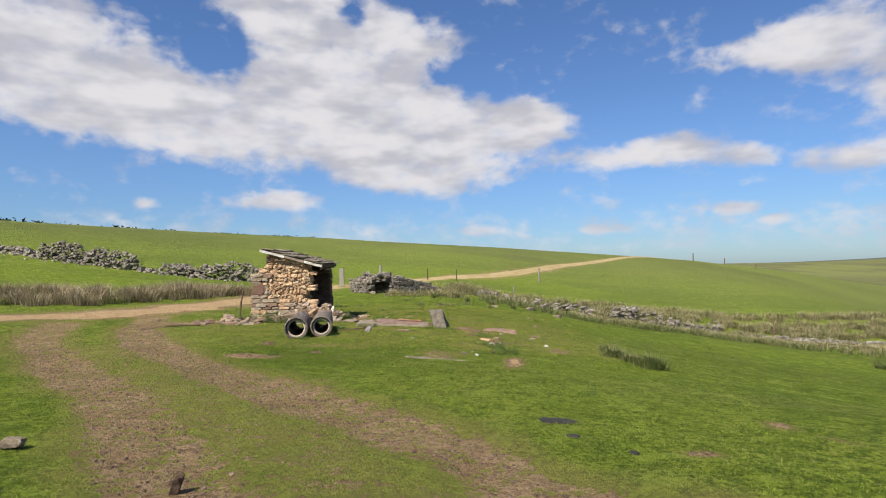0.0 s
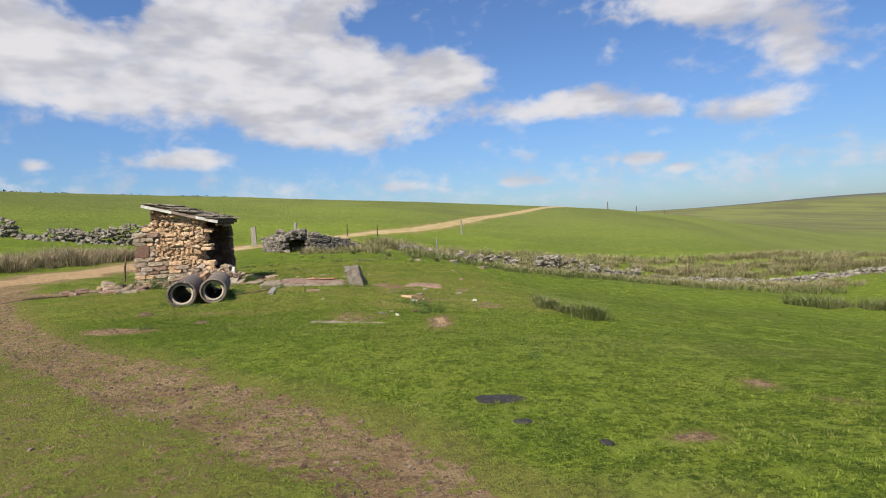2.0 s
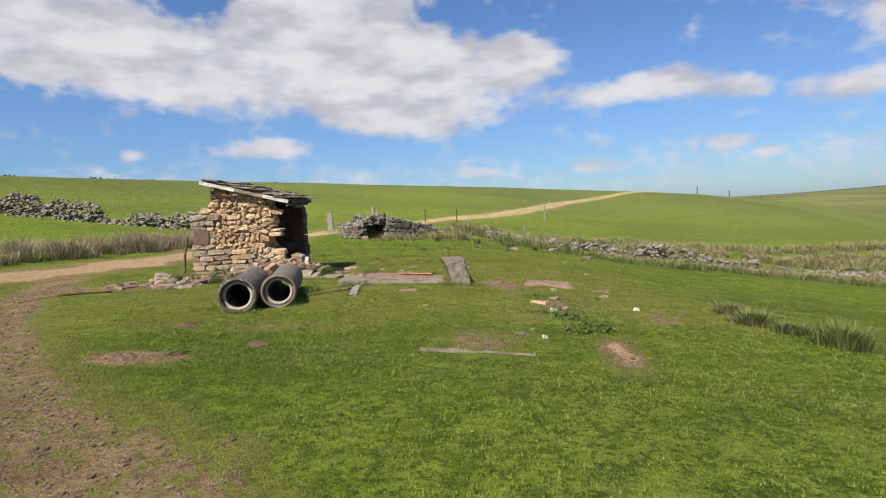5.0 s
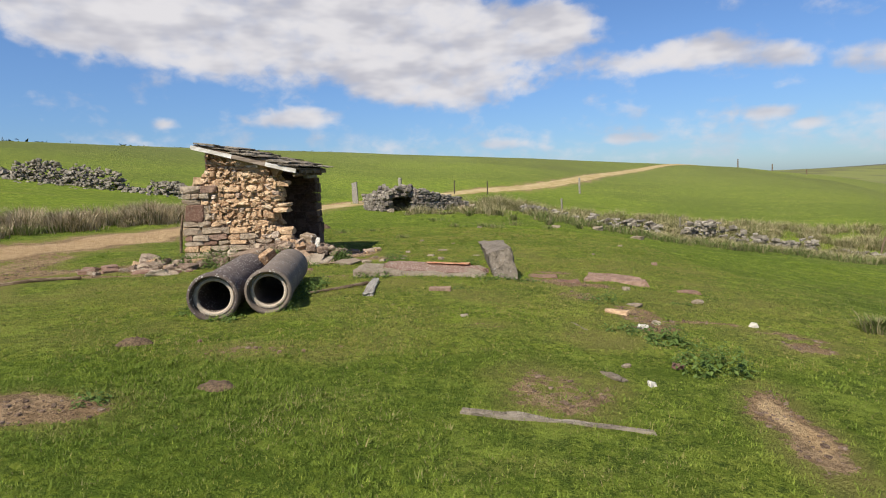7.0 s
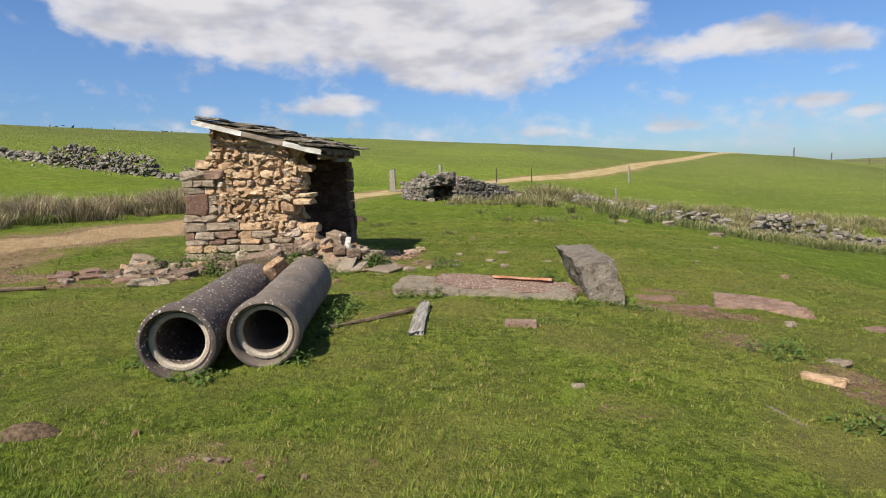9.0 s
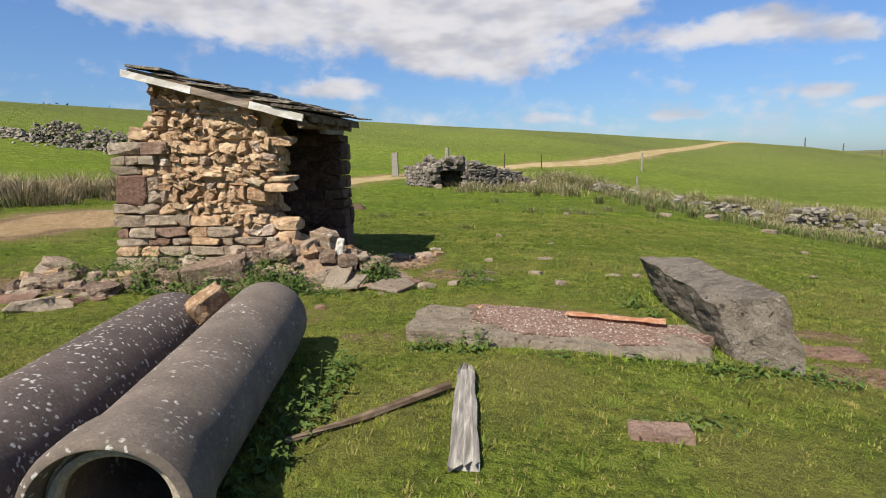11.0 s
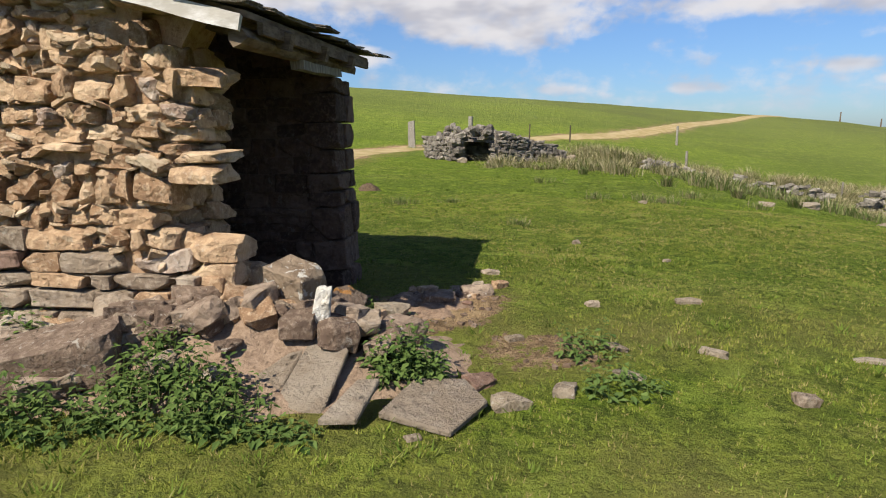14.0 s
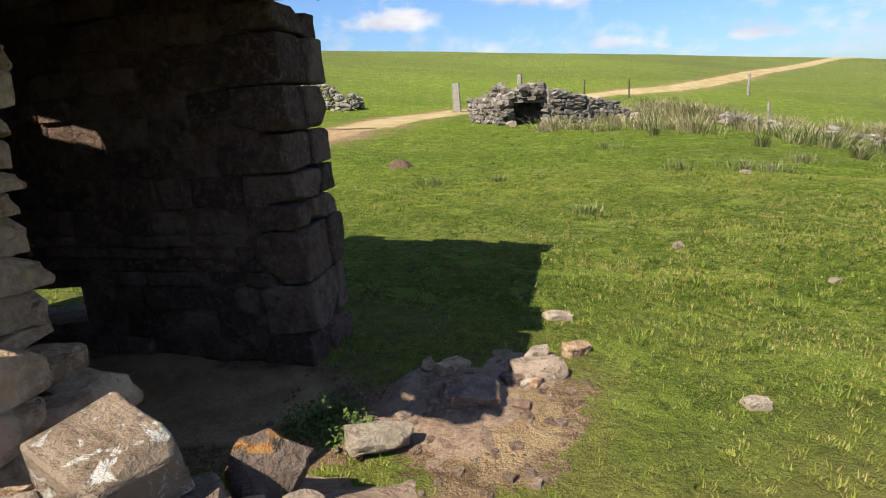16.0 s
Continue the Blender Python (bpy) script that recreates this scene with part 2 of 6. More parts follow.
def plain_material(name, a, c2, scale=30.0, rough=0.9, stretch=(1, 1, 1), strength=0.5, island=False):
    m, n, b = material(name, rough)
    a, c2 = tuple(v * 0.8 for v in a), tuple(v * 0.8 for v in c2)
    p = n.scaled(position(n), *stretch)
    t = n.noise(p, scale, 5, 0.65)
    f = n.ramp(t, 0.35, 0.68)
    if island:
        r = n.add("ShaderNodeNewGeometry").outputs["Random Per Island"]
        f = n.math("ADD", n.math("MULTIPLY", f, 0.4), n.math("MULTIPLY", r, 0.6))
    n.link(n.mix(f, a, c2), b.inputs["Base Color"])
    bump(n, b, t, strength, 0.01)
    return m


TERRACOTTA = plain_material("terracotta", (0.66, 0.30, 0.15), (0.84, 0.56, 0.38), 22)
WOOD = plain_material("weathered_grey_wood", (0.17, 0.145, 0.115), (0.38, 0.34, 0.29), 30, 0.9, (1, 1, 0.12))
WOOD_DARK = plain_material("rotten_dark_wood", (0.10, 0.065, 0.04), (0.24, 0.175, 0.115), 26, 0.9, (0.3, 0.3, 1))
PAINT = plain_material("flaking_white_paint", (0.50, 0.46, 0.40), (0.82, 0.80, 0.77), 14, 0.7, (0.4, 1, 1), 0.3)
BARE = plain_material("bare_board", (0.20, 0.15, 0.115), (0.36, 0.29, 0.23), 20, 0.9, (0.2, 1, 1))
POST = plain_material("stone_post", (0.22, 0.195, 0.16), (0.42, 0.385, 0.33), 14)
RUST = plain_material("dark_iron_post", (0.05, 0.038, 0.03), (0.11, 0.085, 0.065), 30)
MUD = plain_material("wet_black_mud", (0.022, 0.019, 0.016), (0.06, 0.052, 0.046), 22, 0.6)
DARK_EARTH = plain_material("dark_crumbled_earth", (0.06, 0.04, 0.024), (0.17, 0.115, 0.07), 40, 0.95)
ORANGE = plain_material("orange_lichen", (0.60, 0.28, 0.04), (0.7, 0.42, 0.10), 40)


def leaf_material(name, dark, light, straw=None, share=0.0, mottle=False):
    m, n, b = material(name, 0.75)
    dark, light = tuple(v * 0.77 for v in dark), tuple(v * 0.77 for v in light)
    straw = straw and tuple(v * 0.77 for v in straw)
    r = n.add("ShaderNodeNewGeometry").outputs["Random Per Island"]
    c = n.mix(r, dark, light)
    if straw:
        w = n.math("FRACT", n.math("MULTIPLY", r, 17.31))
        patch = n.noise(position(n), 0.9, 3, 0.6)
        k = n.ramp(n.math("ADD", w, n.math("MULTIPLY_ADD", patch, 1.2, -0.6)), 1.0 - share - 0.1, 1.0 - share + 0.1)
        c = n.mix(k, c, straw)
    if mottle:
        q = position(n)
        c = n.mix(n.math("MULTIPLY", n.ramp(n.noise(q, 4.0, 6, 0.7), 0.50, 0.62), 0.5), c, tuple(v * 0.55 for v in dark))
        c = n.mix(n.math("MULTIPLY", n.ramp(n.noise(q, 15.0, 4, 0.7), 0.52, 0.60), 0.4), c, tuple(v * 0.5 for v in dark))
        c = n.mix(n.math("MULTIPLY", n.ramp(n.noise(q, 0.8, 4, 0.6), 0.50, 0.66), 0.4), c, (0.235, 0.22, 0.05))
    n.link(c, b.inputs["Base Color"])
    b.inputs["Specular IOR Level"].default_value = 0.10
    if mottle:      # blades of turf are shaded mostly like the sward they make up
        tilt = n.add("ShaderNodeVectorMath")
        tilt.operation = "MULTIPLY_ADD"
        n.link(n.add("ShaderNodeNewGeometry").outputs["Normal"], tilt.inputs[0])
        tilt.inputs[1].default_value = (0.75, 0.75, 0.4)
        tilt.inputs[2].default_value = (0, 0, 0.6)
        n.link(tilt.outputs[0], b.inputs["Normal"])
    glow = n.add("ShaderNodeBsdfTranslucent")
    n.link(c, glow.inputs[0])
    mx = n.add("ShaderNodeMixShader")
    mx.inputs[0].default_value = 0.25
    n.link(b.outputs[0], mx.inputs[1])
    n.link(glow.outputs[0], mx.inputs[2])
    out = [k for k in n.t.nodes if k.type == "OUTPUT_MATERIAL"][0]
    n.link(mx.outputs[0], out.inputs[0])
    return m


GRASS_BLADE = leaf_material("grass_blade", (0.115, 0.18, 0.020), (0.32, 0.40, 0.060), (0.36, 0.31, 0.12), 0.10, True)
COARSE = leaf_material("coarse_grass", (0.10, 0.155, 0.02), (0.185, 0.25, 0.038), (0.30, 0.27, 0.11), 0.08)
GRASS_WORN = leaf_material("worn_grass_blade", (0.17, 0.205, 0.026), (0.335, 0.36, 0.062), (0.43, 0.345, 0.14), 0.30, True)
NETTLE = leaf_material("nettle_leaf", (0.065, 0.115, 0.026), (0.165, 0.235, 0.062))
RUSH_GREEN = leaf_material("green_rush", (0.10, 0.14, 0.035), (0.22, 0.26, 0.08), (0.36, 0.31, 0.17), 0.25)
RUSH_STRAW = leaf_material("straw_rush", (0.33, 0.275, 0.14), (0.62, 0.53, 0.32), (0.155, 0.175, 0.05), 0.40)
RUSH_BROWN = leaf_material("brown_rush", (0.27, 0.20, 0.115), (0.60, 0.50, 0.34), (0.14, 0.14, 0.05), 0.22)
BUSH = leaf_material("dark_bush", (0.012, 0.02, 0.008), (0.03, 0.045, 0.015))


def ground_material():
    m, n, b = material("pasture_ground", 0.95)
    b.inputs["Specular IOR Level"].default_value = 0.06
    p = position(n)
    dirt = n.add("ShaderNodeAttribute")
    dirt.attribute_name = "dirt"
    dry = n.add("ShaderNodeAttribute")
    dry.attribute_name = "dry"
    far = n.add("ShaderNodeAttribute")
    far.attribute_name = "moor"
    wide = n.noise(p, 0.16, 5, 0.6)
    mid = n.noise(p, 1.1, 6, 0.65)
    fine = n.noise(p, 16, 6, 0.75)
    tiny = n.noise(p, 75, 4, 0.75)
    g = n.mix(n.ramp(mid, 0.35, 0.65), (0.145, 0.203, 0.019), (0.230, 0.280, 0.032))
    g = n.mix(n.math("MULTIPLY", n.ramp(wide, 0.42, 0.68), 0.5), g, (0.235, 0.255, 0.042))
    tuft = n.noise(p, 5.0, 6, 0.72)
    g = n.mix(n.math("MULTIPLY", n.ramp(tuft, 0.49, 0.58), 0.75), g, (0.052, 0.088, 0.010))
    sweep = n.noise(n.scaled(p, 0.5, 1.6, 1), 0.05, 5, 0.65)
    g = n.mix(n.math("MULTIPLY", n.ramp(sweep, 0.46, 0.58), 0.62), g, (0.088, 0.112, 0.022))
    stalk = n.noise(n.scaled(p, 0.35, 1.0, 1), 0.6, 5, 0.7)
    g = n.mix(n.math("MULTIPLY", n.ramp(stalk, 0.52, 0.64), 0.4), g, (0.25, 0.235, 0.07))
    g = n.mix(n.math("MULTIPLY", n.ramp(fine, 0.48, 0.57), 0.85), g, (0.040, 0.068, 0.010))
    g = n.mix(n.math("MULTIPLY", n.ramp(tiny, 0.50, 0.66), 0.7), g, (0.28, 0.32, 0.065))
    clump = n.noise(p, 2.2, 5, 0.7, 0.4)
    g = n.mix(n.math("MULTIPLY", n.ramp(clump, 0.51, 0.59), 0.6), g, (0.088, 0.128, 0.016))
    g = n.mix(n.math("MULTIPLY", n.ramp(clump, 0.46, 0.38), 0.5), g, (0.27, 0.325, 0.055))
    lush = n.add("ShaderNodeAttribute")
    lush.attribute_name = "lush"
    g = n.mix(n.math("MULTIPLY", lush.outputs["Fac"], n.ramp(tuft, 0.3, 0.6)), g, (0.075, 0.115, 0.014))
    d = n.math("ADD", dry.outputs["Fac"], n.math("MULTIPLY_ADD", mid, 0.9, -0.55))
    g = n.mix(n.math("MULTIPLY", n.ramp(d, 0.15, 0.8), 0.7), g, (0.235, 0.195, 0.07))
    soil = n.mix(n.ramp(mid, 0.3, 0.7), (0.265, 0.165, 0.095), (0.41, 0.275, 0.175))
    soil = n.mix(n.math("MULTIPLY", n.ramp(fine, 0.47, 0.62), 0.7), soil, (0.11, 0.066, 0.038))
    soil = n.mix(n.math("MULTIPLY", n.ramp(tiny, 0.52, 0.66), 0.6), soil, (0.50, 0.37, 0.26))
    soil = n.mix(n.math("MULTIPLY", n.ramp(n.noise(p, 7.0, 5, 0.7), 0.52, 0.60), 0.6), soil, (0.15, 0.098, 0.06))
    soil = n.mix(n.math("MULTIPLY", n.ramp(dirt.outputs["Fac"], 0.76, 0.9), 0.85), soil, n.mix(n.ramp(tuft, 0.35, 0.65), (0.44, 0.28, 0.15), (0.62, 0.435, 0.265)))
    k = n.math("ADD", dirt.outputs["Fac"], n.math("ADD", n.math("MULTIPLY_ADD", tuft, 1.5, -0.75), n.math("MULTIPLY_ADD", fine, 1.3, -0.65)))
    c = n.mix(n.ramp(k, 0.45, 0.55), g, soil)
    moor = n.mix(n.ramp(n.noise(n.scaled(p, 1, 0.3, 1), 0.02, 5, 0.6), 0.42, 0.6), (0.145, 0.152, 0.055), (0.105, 0.10, 0.052))
    heath = n.add("ShaderNodeAttribute")
    heath.attribute_name = "heath"
    moor = n.mix(heath.outputs["Fac"], moor, (0.085, 0.082, 0.078))
    c = n.mix(far.outputs["Fac"], c, moor)
    c = n.mix(1.0, c, (1.01, 1.045, 0.97), "MULTIPLY")
    n.link(c, b.inputs["Base Color"])
    h = n.math("ADD", n.math("MULTIPLY", fine, 0.8), n.math("MULTIPLY", tiny, 0.5))
    h = n.math("ADD", h, n.math("MULTIPLY", tuft, 1.6))
    bump(n, b, h, 1.0, 0.09)
    return m


GROUND = ground_material()

# ---- the land ----
def smooth(a, b, v):
    t = min(1.0, max(0.0, (v - a) / (b - a)))
    return t * t * (3 - 2 * t)
def soft(v, k=1.0):
    return k * math.log1p(math.exp(min(30.0, v / k)))
SKY_AZ = (-180, -60, -42, -30, -12, 6, 18, 24, 31, 36, 42, 60, 180)
SKY_H = (8, 13.6, 14.0, 12.6, 10.6, 7.4, 4.3, 2.5, -0.9, -5.0, -9.5, -14, 8)
CREST = 170.0
def crest_height(az):
    for i in range(len(SKY_AZ) - 1):
        if az <= SKY_AZ[i + 1]:
            t = (az - SKY_AZ[i]) / (SKY_AZ[i + 1] - SKY_AZ[i])
            return SKY_H[i] + t * (SKY_H[i + 1] - SKY_H[i])
    return SKY_H[-1]
def land(x, y):
    """Height of the ground without its small bumps."""
    cx = max(-60.0, min(60.0, x))
    n = -0.06
    n += 0.032 * soft(-cx - 2.0, 1.5)
    n += 0.035 * soft(-cx - 12.0, 2.0)
    n -= 0.155 * (soft(cx - 1.2, 1.0) - 0.05) * (0.25 + 0.75 * smooth(4, 12, y)) * (1 - 0.55 * smooth(16, 60, cx))
    n -= 0.45 * smooth(3, 10, cx) * math.exp(-((y - 27) / 9.0) ** 2)
    n -= 0.65 * smooth(2, 7, cx) * math.exp(-((y - 42) / 8.0) ** 2)
    n += 0.10 * math.exp(-((x + 2.5) / 4.0) ** 2 - ((y - 15.2) / 2.6) ** 2)
    r = math.hypot(x, y - 5)
    az = math.degrees(math.atan2(x, y - 5))
    h = crest_height(az)
    if r > 42:
        t = min(1.0, (r - 42) / (CREST - 42))
        s = 1 - (1 - t) ** 1.6
        s = s * smooth(-0.06, 0.38, t)
        n = n * (1 - s) + h * s
        if r > CREST:
            n -= 0.02 * (r - CREST) * smooth(CREST, CREST + 120, r) * (1 - smooth(900, 1600, r))
            n = max(n, -40.0)
    return n


def along(x, y, line):
    """Distance from a point to a line of points."""
    best = 1e9
    for (ax, ay), (bx, by) in zip(line, line[1:]):
        dx, dy = bx - ax, by - ay
        t = max(0.0, min(1.0, ((x - ax) * dx + (y - ay) * dy) / (dx * dx + dy * dy)))
        best = min(best, math.hypot(x - ax - t * dx, y - ay - t * dy))
    return best


# worn tracks: line, half width, strength
RUT_RIGHT = [(14, -13), (3.2, 1.2), (0.84, 4.28), (0.14, 5.36), (-0.97, 6.7), (-3.43, 9.14), (-6.4, 12.56), (-8.5, 15.9), (-9.6, 19.5)]
RUT_LEFT = [(11, -13), (0.6, 1.2), (-1.9, 4.3), (-3.23, 6.11), (-4.79, 8.04), (-6.39, 9.76), (-9.0, 12.8), (-11.0, 16.8)]
ROAD = [(-40, 9), (-24, 14.6), (-13.3, 17.5), (-11.6, 19.4), (-10.4, 22.5), (-9.8, 28.2), (-10.2, 36), (-10.4, 45), (-9.0, 50.9),
        (-3.0, 60.5), (4.5, 69), (14.6, 85.4), (26.5, 107), (46, 142), (62, 170), (80, 210)]
RUT_MID = [(1.0, 1.0), (-0.9, 4.4), (-2.2, 6.2), (-4.0, 8.6), (-6.5, 11.4)]
TRACKS = ((RUT_MID, 1.0, 0.36), (RUT_RIGHT, 0.62, 0.60), (RUT_LEFT, 0.58, 0.60), (ROAD, 1.6, 0.86))
# bare patches: x, y, half length, half width, turn, strength
PATCHES = ((-3.72, 11.15, 0.72, 0.34, -0.1, 0.74), (1.28, 11.0, 0.22, 0.75, -0.15, 0.9), (-0.1, 11.45, 0.42, 0.55, 0, 0.54), (0.5, 12.9, 0.4, 0.3, 0, 0.36), (-2.8, 16.25, 0.35, 0.35, 0, 0.4), (-3.4, 16.9, 0.3, 0.3, 0, 0.4),
           (-3.0, 19.6, 0.42, 0.62, -0.3, 0.85), (-2.4, 18.9, 0.45, 0.4, 0, 0.62), (-4.0, 18.4, 1.2, 0.55, 0, 0.75), (-6.5, 17.8, 0.9, 0.6, 0, 0.7),
           (-4.6, 19.6, 1.3, 0.6, 0, 1.0), (0.75, 15.9, 0.8, 0.35, -0.2, 0.68), (2.6, 13.4, 0.5, 0.15, -0.4, 0.6), (-6.6, 16.8, 0.9, 0.18, 0.1, 0.65),
           (-2.65, 12.45, 0.4, 0.25, 0, 0.44), (-1.9, 12.35, 0.35, 0.25, 0, 0.34), (1.2, 13.9, 0.35, 0.5, 0.4, 0.6), (0.7, 14.8, 0.3, 0.35, 0, 0.5), (-1.3, 17.2, 0.3, 0.3, 0, 0.45),
           (3.81, 6.75, 0.16, 0.22, 0, 0.62), (-1.9, 8.8, 0.16, 0.12, 0, 0.5), (4.05, 6.05, 0.16, 0.2, 0.4, 0.5), (2.29, 5.33, 0.2, 0.14, 0.2, 0.8), (2.5, 13.0, 0.25, 0.3, -0.3, 0.74), (1.8, 13.75, 0.55, 0.12, -0.1, 0.7), (1.2, 13.35, 0.3, 0.2, 0.5, 0.62), (0.7, 17.0, 0.4, 0.25, 0, 0.6), (-8.2, 17.2, 1.1, 0.5, 0.3, 0.66),
           (-1.9, 17.3, 0.3, 0.2, 0, 0.5), (-0.5, 13.2, 0.25, 0.15, 0, 0.4))


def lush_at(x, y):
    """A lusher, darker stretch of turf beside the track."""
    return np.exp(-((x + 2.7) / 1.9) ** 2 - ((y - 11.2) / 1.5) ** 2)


def dirt_at(x, y):
    if y > 230 or abs(x) > 120:
        return 0.0, 0.0
    d, dry = 0.0, 0.0
    for line, half, strength in TRACKS:
        a = along(x, y, line)
        wob = half * (1 + 0.5 * noise.noise((x * 0.7, y * 0.7, 3)))
        d = max(d, strength * (1 - smooth(wob * 0.55, wob * 1.35, a)))
        dry = max(dry, 0.7 * (1 - smooth(wob, wob * 2.1, a)))
    dry = max(dry, (0.52 + 0.3 * noise.noise((x * 0.9, y * 0.9, 21))) * smooth(11.2, 13.2, y) * (1 - smooth(19, 24, y)) * (1 - smooth(5, 9, abs(x + 2))))      # trampled round the hut
    for px, py, a, b, turn, strength in PATCHES:
        if abs(x - px) < 2.5 and abs(y - py) < 2.5:
            c, s = math.cos(turn), math.sin(turn)
            u, v = (c * (x - px) + s * (y - py)) / a, (c * (y - py) - s * (x - px)) / b
            r = math.hypot(u, v) + 0.35 * noise.noise((x * 2.2, y * 2.2, 9))
            d = max(d, strength * (1 - smooth(0.6, 1.15, r)))
            dry = max(dry, 0.7 * (1 - smooth(0.8, 2.2, r)))
    return d, dry


def bumps(x, y):
    fade = 1.0 if abs(x) < 30 and abs(y - 15) < 40 else 0.6
    z = 0.05 * noise.fractal((x * 0.35, y * 0.35, 1.0), 0.9, 2.1, 4) * fade
    z += 0.018 * noise.noise((x * 2.4, y * 2.4, 5.0)) + 0.010 * noise.noise((x * 5.3, y * 5.3, 8.0))
    z += 0.05 * noise.noise((x * 0.55, y * 0.75, 12.0)) * smooth(20, 26, y) * fade
    a = min(along(x, y, RUT_RIGHT), along(x, y, RUT_LEFT)) if abs(x) < 14 and y < 22 else 9
    z -= 0.05 * (1 - smooth(0.2, 0.8, a))
    return z


def far_land(x, y):
    r = math.hypot(x, y - 5)
    az = math.degrees(math.atan2(x, y - 5))
    ridge = 2.0 + 20.0 * smooth(29, 44, az) - 8.0 * smooth(46, 60, az) + 3.5 * noise.noise((az * 0.12, 0, 7)) * smooth(26, 34, az)
    return ridge * (r / 2600.0), smooth(700, 2600, r), r


def surface(x, y):
    z = land(x, y) + bumps(x, y)
    h, s, r = far_land(x, y)
    if s > 0:
        z = z * (1 - s) + h * s - 0.03 * max(0.0, r - 2800)
    return z


def axis(lo, hi, step, reach, growth):
    inner = [lo + i * step for i in range(int(round((hi - lo) / step)) + 1)]
    out, d, v = [], step, inner[-1]
    while v < reach:
        d *= growth
        v += d
        out.append(v)
    back, d, v = [], step, inner[0]
    while v > -reach:
        d *= growth
        v -= d
        back.append(v)
    return back[::-1] + inner + out


XS = axis(-10, 7, 0.125, 4200, 1.055)
YS = axis(1, 26, 0.125, 4200, 1.055)
NX, NY = len(XS), len(YS)
HEIGHT = np.zeros((NY, NX))
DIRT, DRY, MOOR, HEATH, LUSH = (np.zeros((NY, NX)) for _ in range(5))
for j, gy in enumerate(YS):
    for i, gx in enumerate(XS):
        HEIGHT[j, i] = surface(gx, gy)
        DIRT[j, i], DRY[j, i] = dirt_at(gx, gy)
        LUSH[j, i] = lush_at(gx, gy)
        q = math.hypot(gx, gy)
        if q > 60:
            MOOR[j, i] = 0.6 * smooth(45, 110, q) + 0.4 * smooth(180, 420, q)
            HEATH[j, i] = smooth(1750, 2300, q)
XA, YA = np.array(XS), np.array(YS)


def sample(grid, x, y):
    """Value of a grid over the ground, for numbers or arrays."""
    i = np.clip(np.searchsorted(XA, x) - 1, 0, NX - 2)
    j = np.clip(np.searchsorted(YA, y) - 1, 0, NY - 2)
    u, v = (x - XA[i]) / (XA[i + 1] - XA[i]), (y - YA[j]) / (YA[j + 1] - YA[j])
    return (grid[j, i] * (1 - u) + grid[j, i + 1] * u) * (1 - v) + (grid[j + 1, i] * (1 - u) + grid[j + 1, i + 1] * u) * v


def gz(x, y):
    return float(sample(HEIGHT, x, y))


def raw_mesh(name, verts, faces, size, mat, smooth_faces=False):
    """A mesh from arrays of vertices and of faces that all have the same number of corners."""
    me = bpy.data.meshes.new(name)
    verts, faces = np.asarray(verts, dtype=np.float32), np.asarray(faces, dtype=np.int32)
    me.vertices.add(len(verts))
    me.vertices.foreach_set("co", verts.ravel())
    me.loops.add(len(faces) * size)
    me.loops.foreach_set("vertex_index", faces.ravel())
    me.polygons.add(len(faces))
    me.polygons.foreach_set("loop_start", np.arange(len(faces), dtype=np.int32) * size)
    me.polygons.foreach_set("use_smooth", np.full(len(faces), smooth_faces))
    me.update(calc_edges=True)
    me.materials.append(mat)
    return me


def build_ground():
    gx, gy = np.meshgrid(XA, YA)
    verts = np.stack([gx.ravel(), gy.ravel(), HEIGHT.ravel()], 1)
    a = (np.arange(NY - 1)[:, None] * NX + np.arange(NX - 1)[None, :]).ravel()
    faces = np.stack([a, a + 1, a + NX + 1, a + NX], 1)
    me = raw_mesh("ground", verts, faces, 4, GROUND, True)
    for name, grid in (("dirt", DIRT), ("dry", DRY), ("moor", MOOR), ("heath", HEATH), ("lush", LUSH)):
        at = me.attributes.new(name, "FLOAT", "POINT")
        at.data.foreach_set("value", grid.ravel().astype(np.float32))
    tagged(new("ground", me), "rolling green pasture with worn earth tracks", "ground", kind="structure")


build_ground()

# ---- building blocks ----


def mesh_of(name, bm, mat, smooth_faces=False):
    me = bpy.data.meshes.new(name)
    bm.normal_update()
    bm.to_mesh(me)
    bm.free()
    me.materials.append(mat)
    if smooth_faces:
        for f in me.polygons:
            f.use_smooth = True
    return me


def world_of(ob):
    m = ob.matrix_basis.copy()
    while ob.parent:
        m = ob.parent.matrix_basis @ ob.matrix_parent_inverse @ m
        ob = ob.parent
    return m


def under(ob, parent):
    """Hang ob under parent, keeping its place in the world."""
    ob.parent = parent
    ob.matrix_parent_inverse = world_of(parent).inverted()
    return ob


def part(name, bm, mat, parent, label="", smooth_faces=False):
    ob = under(new(name, mesh_of(name, bm, mat, smooth_faces)), parent)
    return tagged(ob, label)


